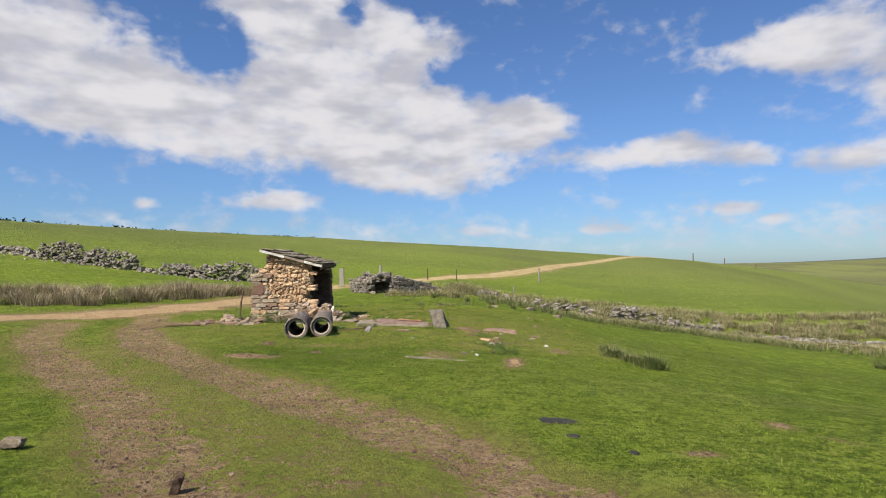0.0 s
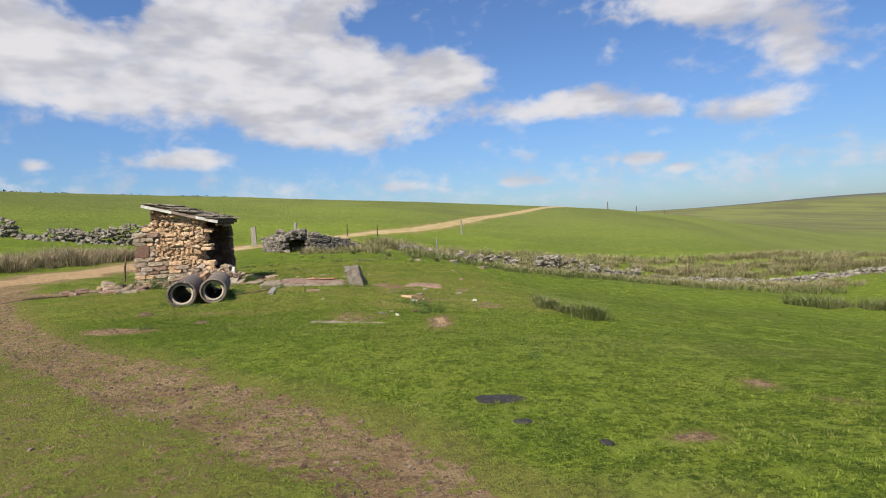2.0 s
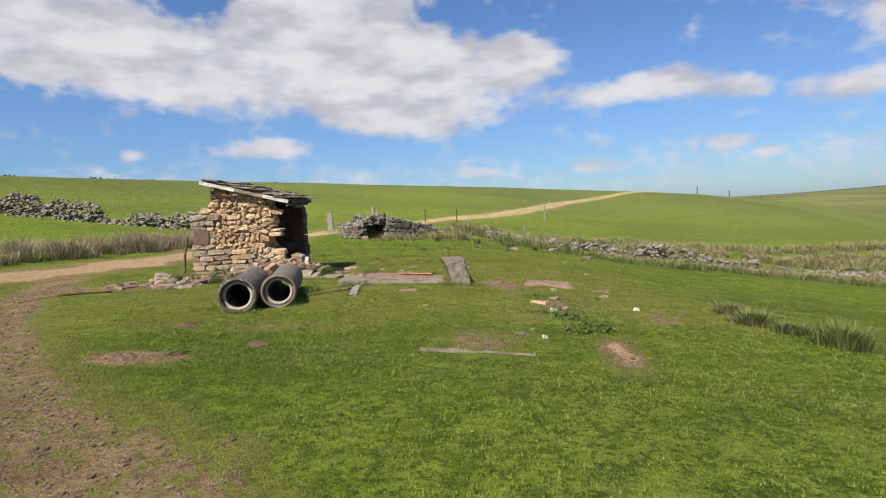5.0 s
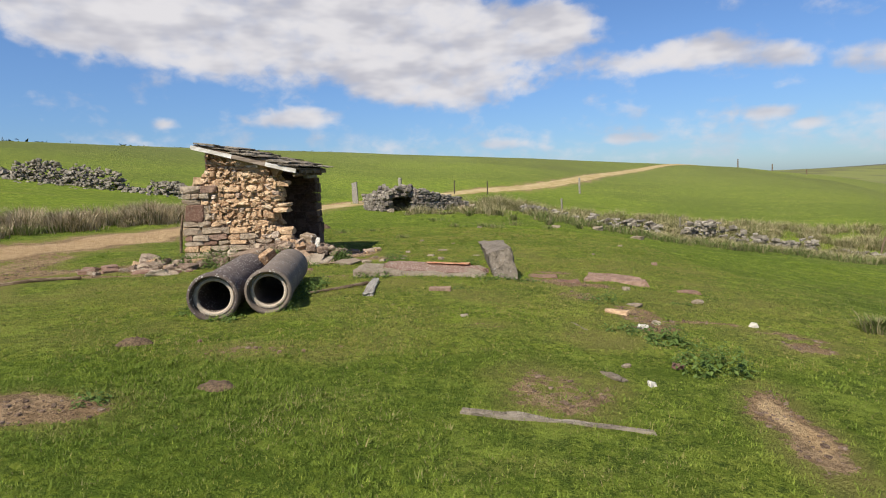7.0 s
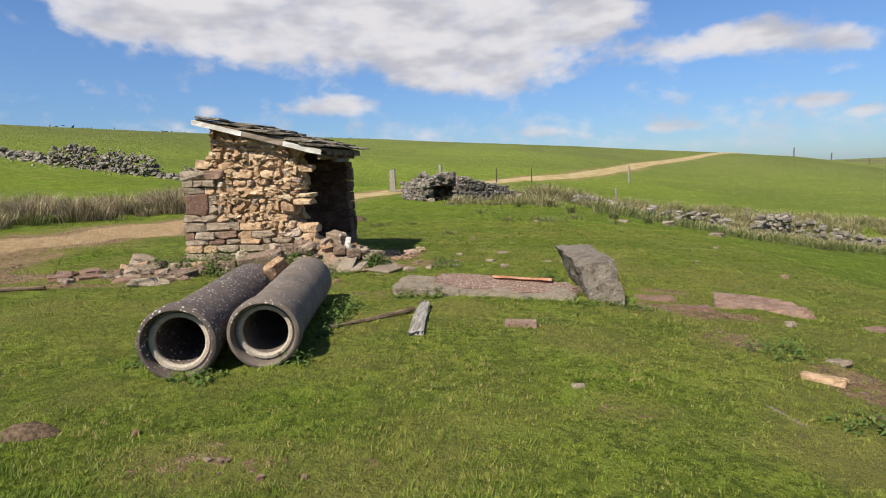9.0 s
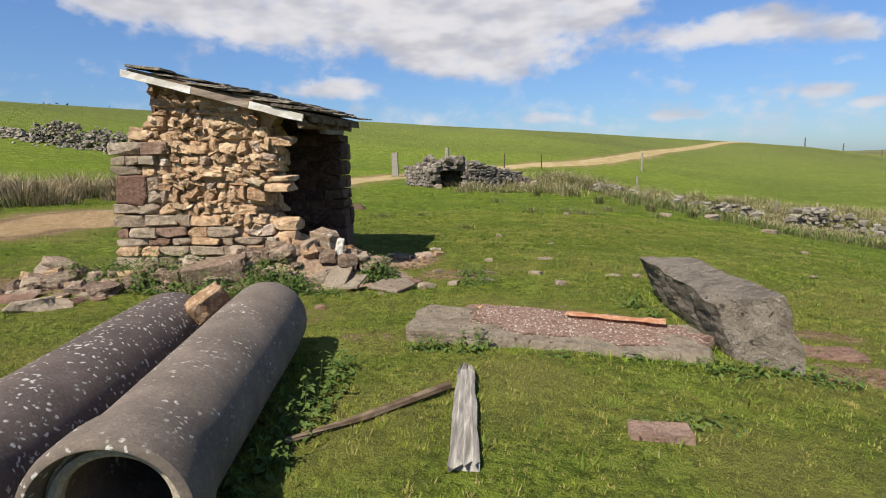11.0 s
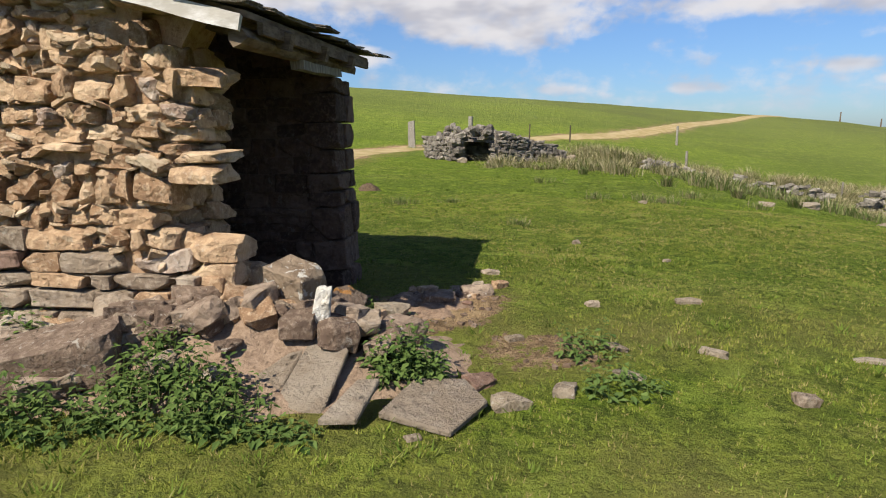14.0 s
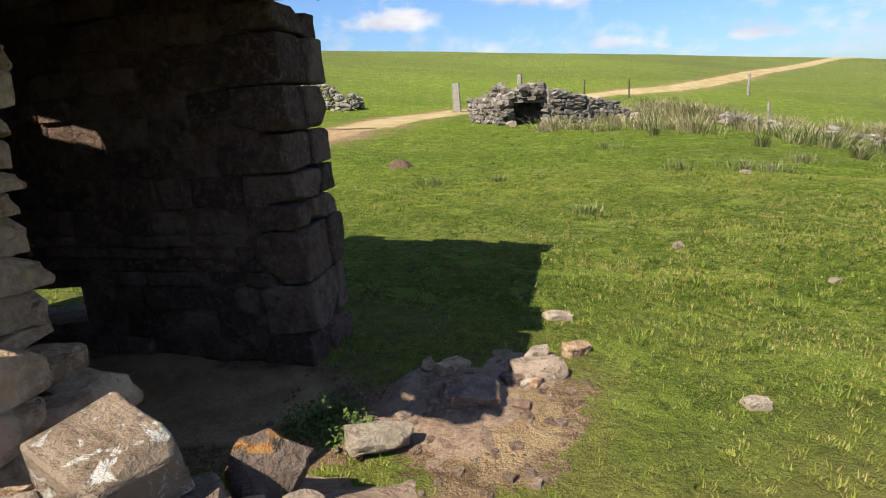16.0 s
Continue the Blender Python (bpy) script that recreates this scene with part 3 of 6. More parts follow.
def stone_mesh(seed, mat, style):
    """One broken or squared stone, about one unit across, cut by random planes."""
    rng = random.Random(seed)
    chips, near, far, rough = {"square": (5, 0.56, 0.68, 0.022), "rough": (8, 0.46, 0.62, 0.048), "chunk": (8, 0.42, 0.60, 0.055), "plain": (5, 0.45, 0.6, 0.0)}[style]
    bm = bmesh.new()
    bmesh.ops.create_cube(bm, size=1.0)
    for _ in range(chips):
        n = Vector([rng.gauss(0, 1) for _ in range(3)]).normalized()
        bmesh.ops.bisect_plane(bm, geom=bm.verts[:] + bm.edges[:] + bm.faces[:], plane_co=n * rng.uniform(near, far), plane_no=n, clear_outer=True)
        bmesh.ops.holes_fill(bm, edges=[e for e in bm.edges if e.is_boundary], sides=0)
    if style != "plain":
        bmesh.ops.bevel(bm, geom=bm.edges[:], offset=0.035, segments=1, affect="EDGES")
        bmesh.ops.triangulate(bm, faces=bm.faces[:])
        long = [e for e in bm.edges if e.calc_length() > (0.15 if style == "chunk" else 0.22)]
        bmesh.ops.subdivide_edges(bm, edges=long, cuts=2, use_grid_fill=False)
    bmesh.ops.triangulate(bm, faces=bm.faces[:])
    for axis_ in range(3):
        lo, hi = min(v.co[axis_] for v in bm.verts), max(v.co[axis_] for v in bm.verts)
        for v in bm.verts:
            v.co[axis_] = (v.co[axis_] - (lo + hi) / 2) / (hi - lo)
    for v in bm.verts:
        v.co += noise.noise_vector(v.co * 2.2 + Vector((seed * 3.1, 0, 0))) * rough * 1.6 + noise.noise_vector(v.co * 8 + Vector((0, seed * 1.7, 0))) * rough * 0.7
    return mesh_of("stone", bm, mat)


KINDS = {}


def kinds(mat, style):
    """Eight stone shapes in a material: square for dressed stone, rough for rubble."""
    key = (mat.name, style)
    if key not in KINDS:
        KINDS[key] = [stone_mesh(k + len(KINDS) * 17, mat, style) for k in range(10)]
    return KINDS[key]


RNG = random.Random(4)


def stone(name, mat, style, at, size, turn, parent=None, label="", category="", group=""):
    ob = new(name, RNG.choice(kinds(mat, style)))
    ob.matrix_basis = Matrix.LocRotScale(at, Euler(turn), size)
    if parent is not None:
        return under(ob, parent)
    return tagged(ob, label, category, group)


def box(bm, x0, y0, z0, x1, y1, z1):
    m = Matrix.Translation(((x0 + x1) / 2, (y0 + y1) / 2, (z0 + z1) / 2)) @ Matrix.Diagonal((x1 - x0, y1 - y0, z1 - z0, 1))
    return bmesh.ops.create_cube(bm, size=1.0, matrix=m)["verts"]


def beam(bm, a, b, w, h, up=(0, 0, 1), cuts=3, wear=0.004, seed=0):
    """A sawn timber from a to b, slightly worn."""
    rng = random.Random(seed)
    a, b = Vector(a), Vector(b)
    d = (b - a).normalized()
    side = d.cross(Vector(up)).normalized()
    top = side.cross(d)
    rings = []
    for k in range(cuts + 2):
        p = a.lerp(b, k / (cuts + 1))
        rings.append([bm.verts.new(p + side * (sx * w / 2 + rng.uniform(-wear, wear)) + top * (sz * h / 2 + rng.uniform(-wear, wear)))
                      for sx, sz in ((-1, -1), (1, -1), (1, 1), (-1, 1))])
    for r, s in zip(rings, rings[1:]):
        for k in range(4):
            bm.faces.new((r[k], r[(k + 1) % 4], s[(k + 1) % 4], s[k]))
    bm.faces.new(rings[0][::-1])
    bm.faces.new(rings[-1])
    bmesh.ops.recalc_face_normals(bm, faces=bm.faces)


def limb(bm, points, radii, sides=7, seed=0, wobble=0.1):
    """A round, tapering, uneven bar through points."""
    rng = random.Random(seed)
    rings = []
    for i, (p, r) in enumerate(zip(points, radii)):
        p = Vector(p)
        d = (Vector(points[min(i + 1, len(points) - 1)]) - Vector(points[max(i - 1, 0)])).normalized()
        s = d.orthogonal().normalized()
        t = d.cross(s)
        rings.append([bm.verts.new(p + (s * math.cos(a) + t * math.sin(a)) * r * (1 + rng.uniform(-wobble, wobble)))
                      for a in (2 * math.pi * k / sides for k in range(sides))])
    for a, b in zip(rings, rings[1:]):
        for k in range(sides):
            bm.faces.new((a[k], a[(k + 1) % sides], b[(k + 1) % sides], b[k]))
    bm.faces.new(rings[0][::-1])
    bm.faces.new(rings[-1])
    bmesh.ops.recalc_face_normals(bm, faces=bm.faces)


def rock(bm, corners_low, corners_high, seed, jitter=0.02, cuts=3, worn=0):
    """A quarried block between a lower and an upper outline of four corners."""
    low = [bm.verts.new(c) for c in corners_low]
    high = [bm.verts.new(c) for c in corners_high]
    bm.faces.new(low[::-1])
    bm.faces.new(high)
    for k in range(4):
        bm.faces.new((low[k], low[(k + 1) % 4], high[(k + 1) % 4], high[k]))
    bmesh.ops.subdivide_edges(bm, edges=bm.edges[:], cuts=cuts, use_grid_fill=True)
    for _ in range(worn):
        bmesh.ops.smooth_vert(bm, verts=bm.verts[:], factor=0.5, use_axis_x=True, use_axis_y=True, use_axis_z=True)
    mid = Vector((0, 0, 0))
    for v in bm.verts:
        mid += v.co
    mid /= len(bm.verts)
    for v in bm.verts:
        n = noise.noise_vector(v.co * 5 + Vector((seed, 0, 0))) + 0.6 * noise.noise_vector(v.co * 14 + Vector((0, seed, 0)))
        v.co += n * jitter
        v.co = v.co.lerp(mid, 0.02)
    bmesh.ops.recalc_face_normals(bm, faces=bm.faces)


def thing(name, at, label, category, group=""):
    ob = new(name)
    ob.empty_display_size = 0.2
    ob.matrix_basis = Matrix.Translation(at)
    return tagged(ob, label, category, group)


# ---- the ruined hut ----
X_W, X_E, Y_S, Y_N = -6.12, -3.93, 18.45, 20.45      # outer faces
THICK = 0.45
hut = thing("stone_hut", (-5.0, 19.4, gz(-5.0, 19.4)), "ruined tan rubble hut with a sagging slate roof and open side", "hut")


def roof_z(x, y):
    u, v = (x + 5.75) / 2.0, (y - 18.4) / 2.3
    return 2.31 - 0.535 * u + 0.04 * v


def left_edge(z):
    """Broken western edge of the gable."""
    if z < 1.50:
        return X_W + 0.02 * z
    return X_W + 0.04 + min(0.50, (z - 1.48) * 1.35)


def right_edge(z):
    """Broken eastern edge of the gable."""
    if z < 0.5:
        return -4.1 - 0.25 * z
    return -4.38 + 0.07 * math.sin(z * 6.0) + (0.08 if z > 1.5 else 0.0)


def core(name, outline, y0, y1, parent, mat, label=""):
    """A wall's inner mass from an outline of x and z."""
    bm = bmesh.new()
    front = [bm.verts.new((x, y0, z)) for x, z in outline]
    back = [bm.verts.new((x, y1, z)) for x, z in outline]
    bm.faces.new(front)
    bm.faces.new(back[::-1])
    for k in range(len(outline)):
        m = (k + 1) % len(outline)
        bm.faces.new((front[m], front[k], back[k], back[m]))
    bmesh.ops.recalc_face_normals(bm, faces=bm.faces)
    return part(name, bm, mat, parent, label)


ZB = gz(-5, 19.4) - 0.12
outline = [(right_edge(z) - 0.08, max(z, ZB)) for z in (ZB, 0.3, 0.6, 0.9, 1.2, 1.5)] + [(-4.2, roof_z(-4.2, 18.6) - 0.06), (-5.52, roof_z(-5.52, 18.6) - 0.06)]
outline += [(left_edge(z) + 0.1, z) for z in (1.9, 1.75, 1.6, 1.49, 1.0, 0.5, ZB)]
gable = core("gable_wall", outline, Y_S + 0.15, Y_S + THICK - 0.06, hut, MORTAR, "crumbling clay-bonded gable wall of tan rubble")


def faced(x, z):
    """Where the gable keeps its squared grey facing stones."""
    return (x < -5.62 + 0.10 * math.sin(z * 9) and z < 1.50) or z < 0.78 - 0.22 * (x + 5.6)


def lay_gable():
    rng = random.Random(11)
    z = ZB + 0.02
    while z < 2.25:
        h = rng.uniform(0.08, 0.155) if z < 0.9 else rng.choice((0.06, 0.08, 0.10, 0.12, 0.14))
        x = left_edge(z + h / 2) - rng.uniform(0.0, 0.03)
        end = right_edge(z + h / 2) + rng.uniform(-0.05, 0.07)
        while x < end - 0.04:
            w = rng.uniform(0.15, 0.40) if faced(x + 0.1, z) else rng.uniform(0.08, 0.27)
            w = min(w, end - x + 0.05)
            mid = x + w / 2
            if z + h * 0.7 < roof_z(mid, Y_S) - 0.02:
                if -6.06 < mid < -5.70 and 0.84 < z + h / 2 < 1.20:
                    pass
                elif faced(mid, z + h / 2):
                    stone("stone", rng.choice((GREY, GREY, GREY, GREY, GREY, RED, TAN, PALE)), "square", (mid, Y_S + 0.14 + rng.uniform(-0.022, 0.022), z + h / 2),
                          (w * 0.99, 0.30, h * 0.98), (rng.uniform(-0.02, 0.02), rng.uniform(-0.02, 0.02), rng.uniform(-0.03, 0.03)), gable)
                else:
                    deep = 0.175 + rng.uniform(-0.028, 0.022) + 0.07 * noise.noise((mid * 2.0, z * 2.0, 2))
                    stone("stone", rng.choice((TAN, TAN, TAN, TAN, TAN, PALE_TAN)), "rough", (mid, Y_S + deep, z + h / 2 + rng.uniform(-0.018, 0.018)),
                          (w * rng.uniform(0.92, 1.06), 0.30, h * rng.uniform(0.85, 1.2)),
                          (rng.uniform(-0.10, 0.10), rng.uniform(-0.14, 0.14), rng.uniform(-0.14, 0.14)), gable)
            x += w + rng.uniform(0.004, 0.016)
        z += h + rng.uniform(0.002, 0.012)
    # the broken end, course by course, and stones left jutting from it
    z = ZB + 0.3
    while z < 1.65:
        h = rng.uniform(0.06, 0.15)
        for y in (Y_S + 0.20, Y_S + 0.36, Y_S + 0.52):
            stone("stone", TAN, "rough", (right_edge(z) - 0.02 + rng.uniform(-0.07, 0.06), y, z + h / 2), (rng.uniform(0.12, 0.26), 0.2, h),
                  (rng.uniform(-0.1, 0.1), rng.uniform(-0.12, 0.12), rng.uniform(-0.3, 0.3)), gable)
        z += h
    stone("stone", RED, "square", (-5.88, Y_S + 0.13, 1.02), (0.38, 0.32, 0.37), (0, 0.01, 0), gable)
    stone("stone", GREY, "square", (-5.62, Y_S + 0.14, 1.10), (0.14, 0.3, 0.16), (0, 0.01, 0), gable)
    for x, y, z, w, h in ((-4.18, 18.62, 1.55, 0.26, 0.10), (-4.19, 18.60, 1.14, 0.28, 0.06), (-4.20, 18.58, 1.05, 0.28, 0.10), (-4.17, 18.62, 0.64, 0.28, 0.14),
                          (-4.19, 18.62, 0.50, 0.28, 0.14), (-4.30, 18.62, 1.32, 0.2, 0.05)):
        stone("stone", TAN, "rough", (x, y, z), (w, 0.26, h), (0.05, rng.uniform(-0.06, 0.06), rng.uniform(-0.3, 0.3)), gable)


def pack_gable():
    """Small chips and slivers pressed between the rubble stones."""
    rng = random.Random(77)
    protos = []
    for k in range(6):
        me = stone_mesh(700 + k, PACKING, "plain")
        co = np.zeros(len(me.vertices) * 3, dtype=np.float32)
        me.vertices.foreach_get("co", co)
        protos.append((co.reshape(-1, 3), np.array([list(p.vertices) for p in me.polygons], dtype=np.int32)))
        bpy.data.meshes.remove(me)
    verts, faces, base = [], [], 0
    for _ in range(480):
        x, z = rng.uniform(-6.0, -4.2), rng.uniform(0.3, 2.2)
        if faced(x, z) or z > roof_z(x, Y_S) - 0.05 or x < left_edge(z) + 0.03 or x > right_edge(z) - 0.02:
            continue
        s_ = rng.uniform(0.025, 0.075)
        y = Y_S + 0.035 + rng.uniform(0, 0.10)
        m = Euler((rng.uniform(-0.6, 0.6), rng.uniform(-0.5, 0.5), rng.uniform(-0.8, 0.8))).to_matrix() @ Matrix.Diagonal((s_ * rng.uniform(1, 2.2), 0.10, s_ * rng.uniform(0.4, 0.9)))
        co, fs = rng.choice(protos)
        verts.append(co @ np.array(m).T + np.array((x, y, z)))
        faces.append(fs + base)
        base += len(co)
    ob = under(new("rubble_packing", raw_mesh("rubble_packing", np.concatenate(verts), np.concatenate(faces), 3, PACKING)), gable)
    tagged(ob, "small tan chips packed between stones", kind="stuff")


def bed_gable():
    """The uneven clay and lime that the rubble stones are bedded in."""
    bm = bmesh.new()
    step = 0.035
    nx, nz = 56, 66
    grid = {}
    for j in range(nz):
        z = ZB + j * step
        for i in range(nx):
            x = X_W + i * step
            if left_edge(z) + 0.05 < x < right_edge(z) - 0.05 and z < roof_z(x, Y_S) - 0.05:
                hollow = 0.07 * noise.noise((x * 2.0, z * 2.0, 2))
                y = Y_S + 0.082 + hollow + 0.022 * noise.noise((x * 11, z * 11, 5)) + 0.012 * noise.noise((x * 29, z * 29, 7))
                grid[i, j] = bm.verts.new((x, y, z))
    for (i, j), v in list(grid.items()):
        q = [grid.get(k) for k in ((i, j), (i + 1, j), (i + 1, j + 1), (i, j + 1))]
        if all(q):
            bm.faces.new(q)
    part("clay_bedding", bm, MORTAR, gable, "sandy clay bedding between the rubble stones", True)


def lay_face(parent, mat, x0, x1, y, z0, z1, depth, wmin, wmax, hmin, hmax, seed, along_y=False, lean=0.0, gap=None):
    """Courses on an upright face; along_y: the face runs in y at x = y's value."""
    rng = random.Random(seed)
    z = z0
    while z < z1(x0, x1) if callable(z1) else z < z1:
        h = rng.uniform(hmin, hmax)
        u = x0
        while u < x1 - 0.03:
            w = min(rng.uniform(wmin, wmax), x1 - u + 0.03)
            c, off = u + w / 2, y + rng.uniform(-0.016, 0.016) + lean * (1.5 - z)
            at, size = ((off, c, z + h / 2), (depth, w, h)) if along_y else ((c, off, z + h / 2), (w, depth, h))
            if not (gap and gap[0] < c + w / 2 and c - w / 2 < gap[1] and gap[2] < z + h and z < gap[3]):
                stone("stone", mat, "square", at, size, (rng.uniform(-0.03, 0.03), rng.uniform(-0.05, 0.05), rng.uniform(-0.04, 0.04)), parent)
            u += w + rng.uniform(0.004, 0.014)
        z += h + 0.008


lay_gable()
pack_gable()
bed_gable()
# Inner walls: shade under the roof is put into their dark colour
YB0, YB1 = Y_N - THICK + 0.025, Y_N - 0.06
back = core("back_wall", [(-5.19, ZB), (X_E - 0.1, ZB), (X_E - 0.2, 1.80), (-5.19, roof_z(-5.19, Y_N) - 0.06)], YB0, YB1, hut, DARK, "inner wall of coursed stone, coloured dark to stand in for shade")
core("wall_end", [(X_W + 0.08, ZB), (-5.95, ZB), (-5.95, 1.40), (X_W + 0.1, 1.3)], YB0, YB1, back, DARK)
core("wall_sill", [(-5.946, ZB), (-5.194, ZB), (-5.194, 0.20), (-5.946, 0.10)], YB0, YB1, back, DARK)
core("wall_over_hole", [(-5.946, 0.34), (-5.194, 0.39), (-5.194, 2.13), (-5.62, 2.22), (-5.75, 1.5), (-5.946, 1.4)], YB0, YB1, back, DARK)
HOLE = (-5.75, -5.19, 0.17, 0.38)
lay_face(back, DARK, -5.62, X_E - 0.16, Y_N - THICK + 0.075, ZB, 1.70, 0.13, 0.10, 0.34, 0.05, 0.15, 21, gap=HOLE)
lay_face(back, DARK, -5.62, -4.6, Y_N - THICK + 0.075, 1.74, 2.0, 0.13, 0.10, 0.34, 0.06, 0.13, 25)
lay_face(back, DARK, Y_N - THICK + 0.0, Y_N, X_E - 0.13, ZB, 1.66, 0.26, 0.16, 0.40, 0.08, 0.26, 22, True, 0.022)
west = core("west_wall", [(X_W + 0.04, ZB), (X_W + 0.44, ZB), (X_W + 0.44, 1.42), (X_W + 0.04, 1.42)], Y_S + THICK - 0.05, Y_N - THICK + 0.02, hut, DARK, "stone end wall of the hut, shade put into its dark colour")
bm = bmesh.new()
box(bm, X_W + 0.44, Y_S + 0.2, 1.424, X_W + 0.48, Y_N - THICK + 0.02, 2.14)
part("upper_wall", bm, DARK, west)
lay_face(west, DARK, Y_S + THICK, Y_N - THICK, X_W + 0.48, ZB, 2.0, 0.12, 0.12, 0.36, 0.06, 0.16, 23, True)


def build_roof():
    rng = random.Random(31)
    bm = bmesh.new()
    for x0, x1, y0, y1 in ((-5.74, -3.81, 18.36, 19.16), (-5.74, -3.81, 19.27, 20.60), (-5.36, -3.81, 19.162, 19.268)):      # a slipped slate leaves a slit at the top
        vs = [(x0, y0), (x1, y0), (x1, y1), (x0, y1)]
        low = [bm.verts.new((x, y, roof_z(x, y))) for x, y in vs]
        high = [bm.verts.new((x, y, roof_z(x, y) + 0.03)) for x, y in vs]
        bm.faces.new(low[::-1])
        bm.faces.new(high)
        for k in range(4):
            bm.faces.new((low[k], low[(k + 1) % 4], high[(k + 1) % 4], high[k]))
    deck = part("roof", bm, WOOD_DARK, hut, "sagging roof of split stone slates")
    slope = math.atan2(0.53, 2.0)
    base = [stone_mesh(200 + k, SLATE, "square") for k in range(8)]
    row, u = 0, -3.95
    while u > -5.66:
        y = 18.34 + rng.uniform(-0.05, 0.03)
        while y < 20.68:
            w = rng.uniform(0.2, 0.42)
            if u < -5.2 and y < 19.30 and y + w > 19.13:
                y += w
                continue
            ob = new("slate", rng.choice(base))
            lift = 0.055 + 0.012 * (row % 2) + rng.uniform(0, 0.015)
            ob.matrix_basis = Matrix.LocRotScale((u + rng.uniform(-0.03, 0.03), y + w / 2, roof_z(u, y + w / 2) + lift),
                                                 Euler((rng.uniform(-0.04, 0.04) + 0.04, slope - 0.10 + rng.uniform(-0.04, 0.04), rng.uniform(-0.12, 0.12))),
                                                 (rng.uniform(0.36, 0.48), w * 1.03, rng.uniform(0.018, 0.03)))
            under(ob, deck)
            y += w + 0.004
        u -= rng.uniform(0.20, 0.27)
        row += 1
    # barge board: painted at both ends, bare between
    y = 18.32
    edge = lambda x: (x, y, roof_z(x, y) - 0.035)
    for name, a, b, mat, label in (("barge_board", -5.78, -5.02, PAINT, "flaking white barge board"), ("barge_board", -5.016, -4.40, BARE, "bare weathered barge board"),
                                   ("barge_board", -4.396, -3.83, PAINT, "flaking white barge board")):
        bm = bmesh.new()
        beam(bm, edge(a), edge(b), 0.03, 0.072 if mat is PAINT else 0.068, seed=int(-a * 10))
        part(name, bm, mat, hut, label)
    bm = bmesh.new()
    beam(bm, (-3.795, 18.46, roof_z(-3.8, 18.46) - 0.03), (-3.795, 20.5, roof_z(-3.8, 20.5) - 0.03), 0.025, 0.06, seed=3)
    part("fascia_board", bm, WOOD_DARK, hut, "grey weathered fascia board")
    bm = bmesh.new()
    beam(bm, (-3.88, 19.15, 1.66), (-3.90, 20.0, 1.69), 0.08, 0.055, seed=5)
    part("lintel", bm, WOOD, hut, "grey wooden lintel beam")
    bm = bmesh.new()
    limb(bm, [(-3.87, 18.35, 1.71), (-3.88, 18.9, 1.72), (-3.89, 19.6, 1.74), (-3.90, 20.4, 1.76)], [0.05, 0.05, 0.045, 0.045], seed=8, wobble=0.2)
    part("wall_plate", bm, WOOD_DARK, hut, "dark rough wall plate")
    for y in (18.75, 19.35, 19.95):
        bm = bmesh.new()
        beam(bm, (-5.75, y, roof_z(-5.75, y) - 0.05), (-3.75, y, roof_z(-3.75, y) - 0.05), 0.06, 0.09, seed=int(y * 10))
        part("rafter", bm, WOOD_DARK, hut)


build_roof()

# ---- concrete pipes ----


def build_pipe(front, rear, r_out, mat, label):
    front, rear = Vector(front), Vector(rear)
    d = (rear - front).normalized()
    side = d.cross(Vector((0, 0, 1))).normalized()
    up = side.cross(d)
    length = (rear - front).length
    pipe = thing("concrete_pipe", (front.x, front.y, gz(front.x, front.y)), label, "pipe", "pair of concrete pipes")

    def lathe(name, profile, m, part_label=""):
        bm = bmesh.new()
        n = 48
        rings = [[bm.verts.new(front + d * a + (side * math.cos(t) + up * math.sin(t)) * r * (1 + 0.006 * math.sin(3 * t + a * 2)))
                  for t in (2 * math.pi * k / n for k in range(n))] for a, r in profile]
        for a, b in zip(rings, rings[1:]):
            for k in range(n):
                bm.faces.new((a[k], a[(k + 1) % n], b[(k + 1) % n], b[k]))
        bmesh.ops.recalc_face_normals(bm, faces=bm.faces)
        ob = part(name, bm, m, pipe, part_label, True)
        ob.data.set_sharp_from_angle(angle=radians(40))
        return ob

    ri = r_out * 0.66
    rs = r_out * 0.84
    lathe("barrel", [(0.085, rs), (0.012, rs + 0.01), (0.0, rs + 0.018), (0.0, r_out - 0.012), (0.012, r_out + 0.004), (0.04, r_out + 0.010), (0.16, r_out + 0.008), (0.21, r_out + 0.002), (0.28, r_out - 0.012), (0.36, r_out - 0.014), (length * 0.5, r_out - 0.008),
                     (length * 0.75, r_out), (length - 0.10, r_out), (length - 0.05, r_out - 0.012), (length - 0.015, r_out - 0.035), (length, r_out - 0.06), (length, ri + 0.01), (length - 0.01, ri),
                     (length * 0.5, ri), (0.104, ri)], mat)
    lathe("socket_rim", [(0.086, rs - 0.001), (0.090, rs - 0.010), (0.07, rs - 0.016), (0.068, ri + 0.010), (0.080, ri - 0.001), (0.106, ri - 0.002)], PIPE_END, "pale rebated socket ring")
    return pipe


build_pipe((-3.46, 13.58, 0.285), (-3.84, 15.76, 0.27), 0.265, PIPE_A, "dark concrete drain pipe speckled with lichen on grass")
build_pipe((-2.91, 13.76, 0.30), (-3.31, 15.96, 0.31), 0.25, PIPE_B, "grey worn concrete drain pipe lying on grass")
stone("wedged_stone", TAN, "chunk", (-3.50, 15.52, 0.50), (0.11, 0.22, 0.135), (0.5, 0.15, -0.6), None, "tan broken stone wedged between two pipes", "stone")

# ---- long slabs ----


def big_stone(name, low, high, mat, seed, jitter, label, category="stone", cuts=5):
    bm = bmesh.new()
    rock(bm, low, high, seed, jitter, cuts)
    ob = new(name, mesh_of(name, bm, mat))
    return tagged(ob, label, category)


def quad(points, z):
    return [(x, y, zz if zz is not None else z) for x, y, zz in points]


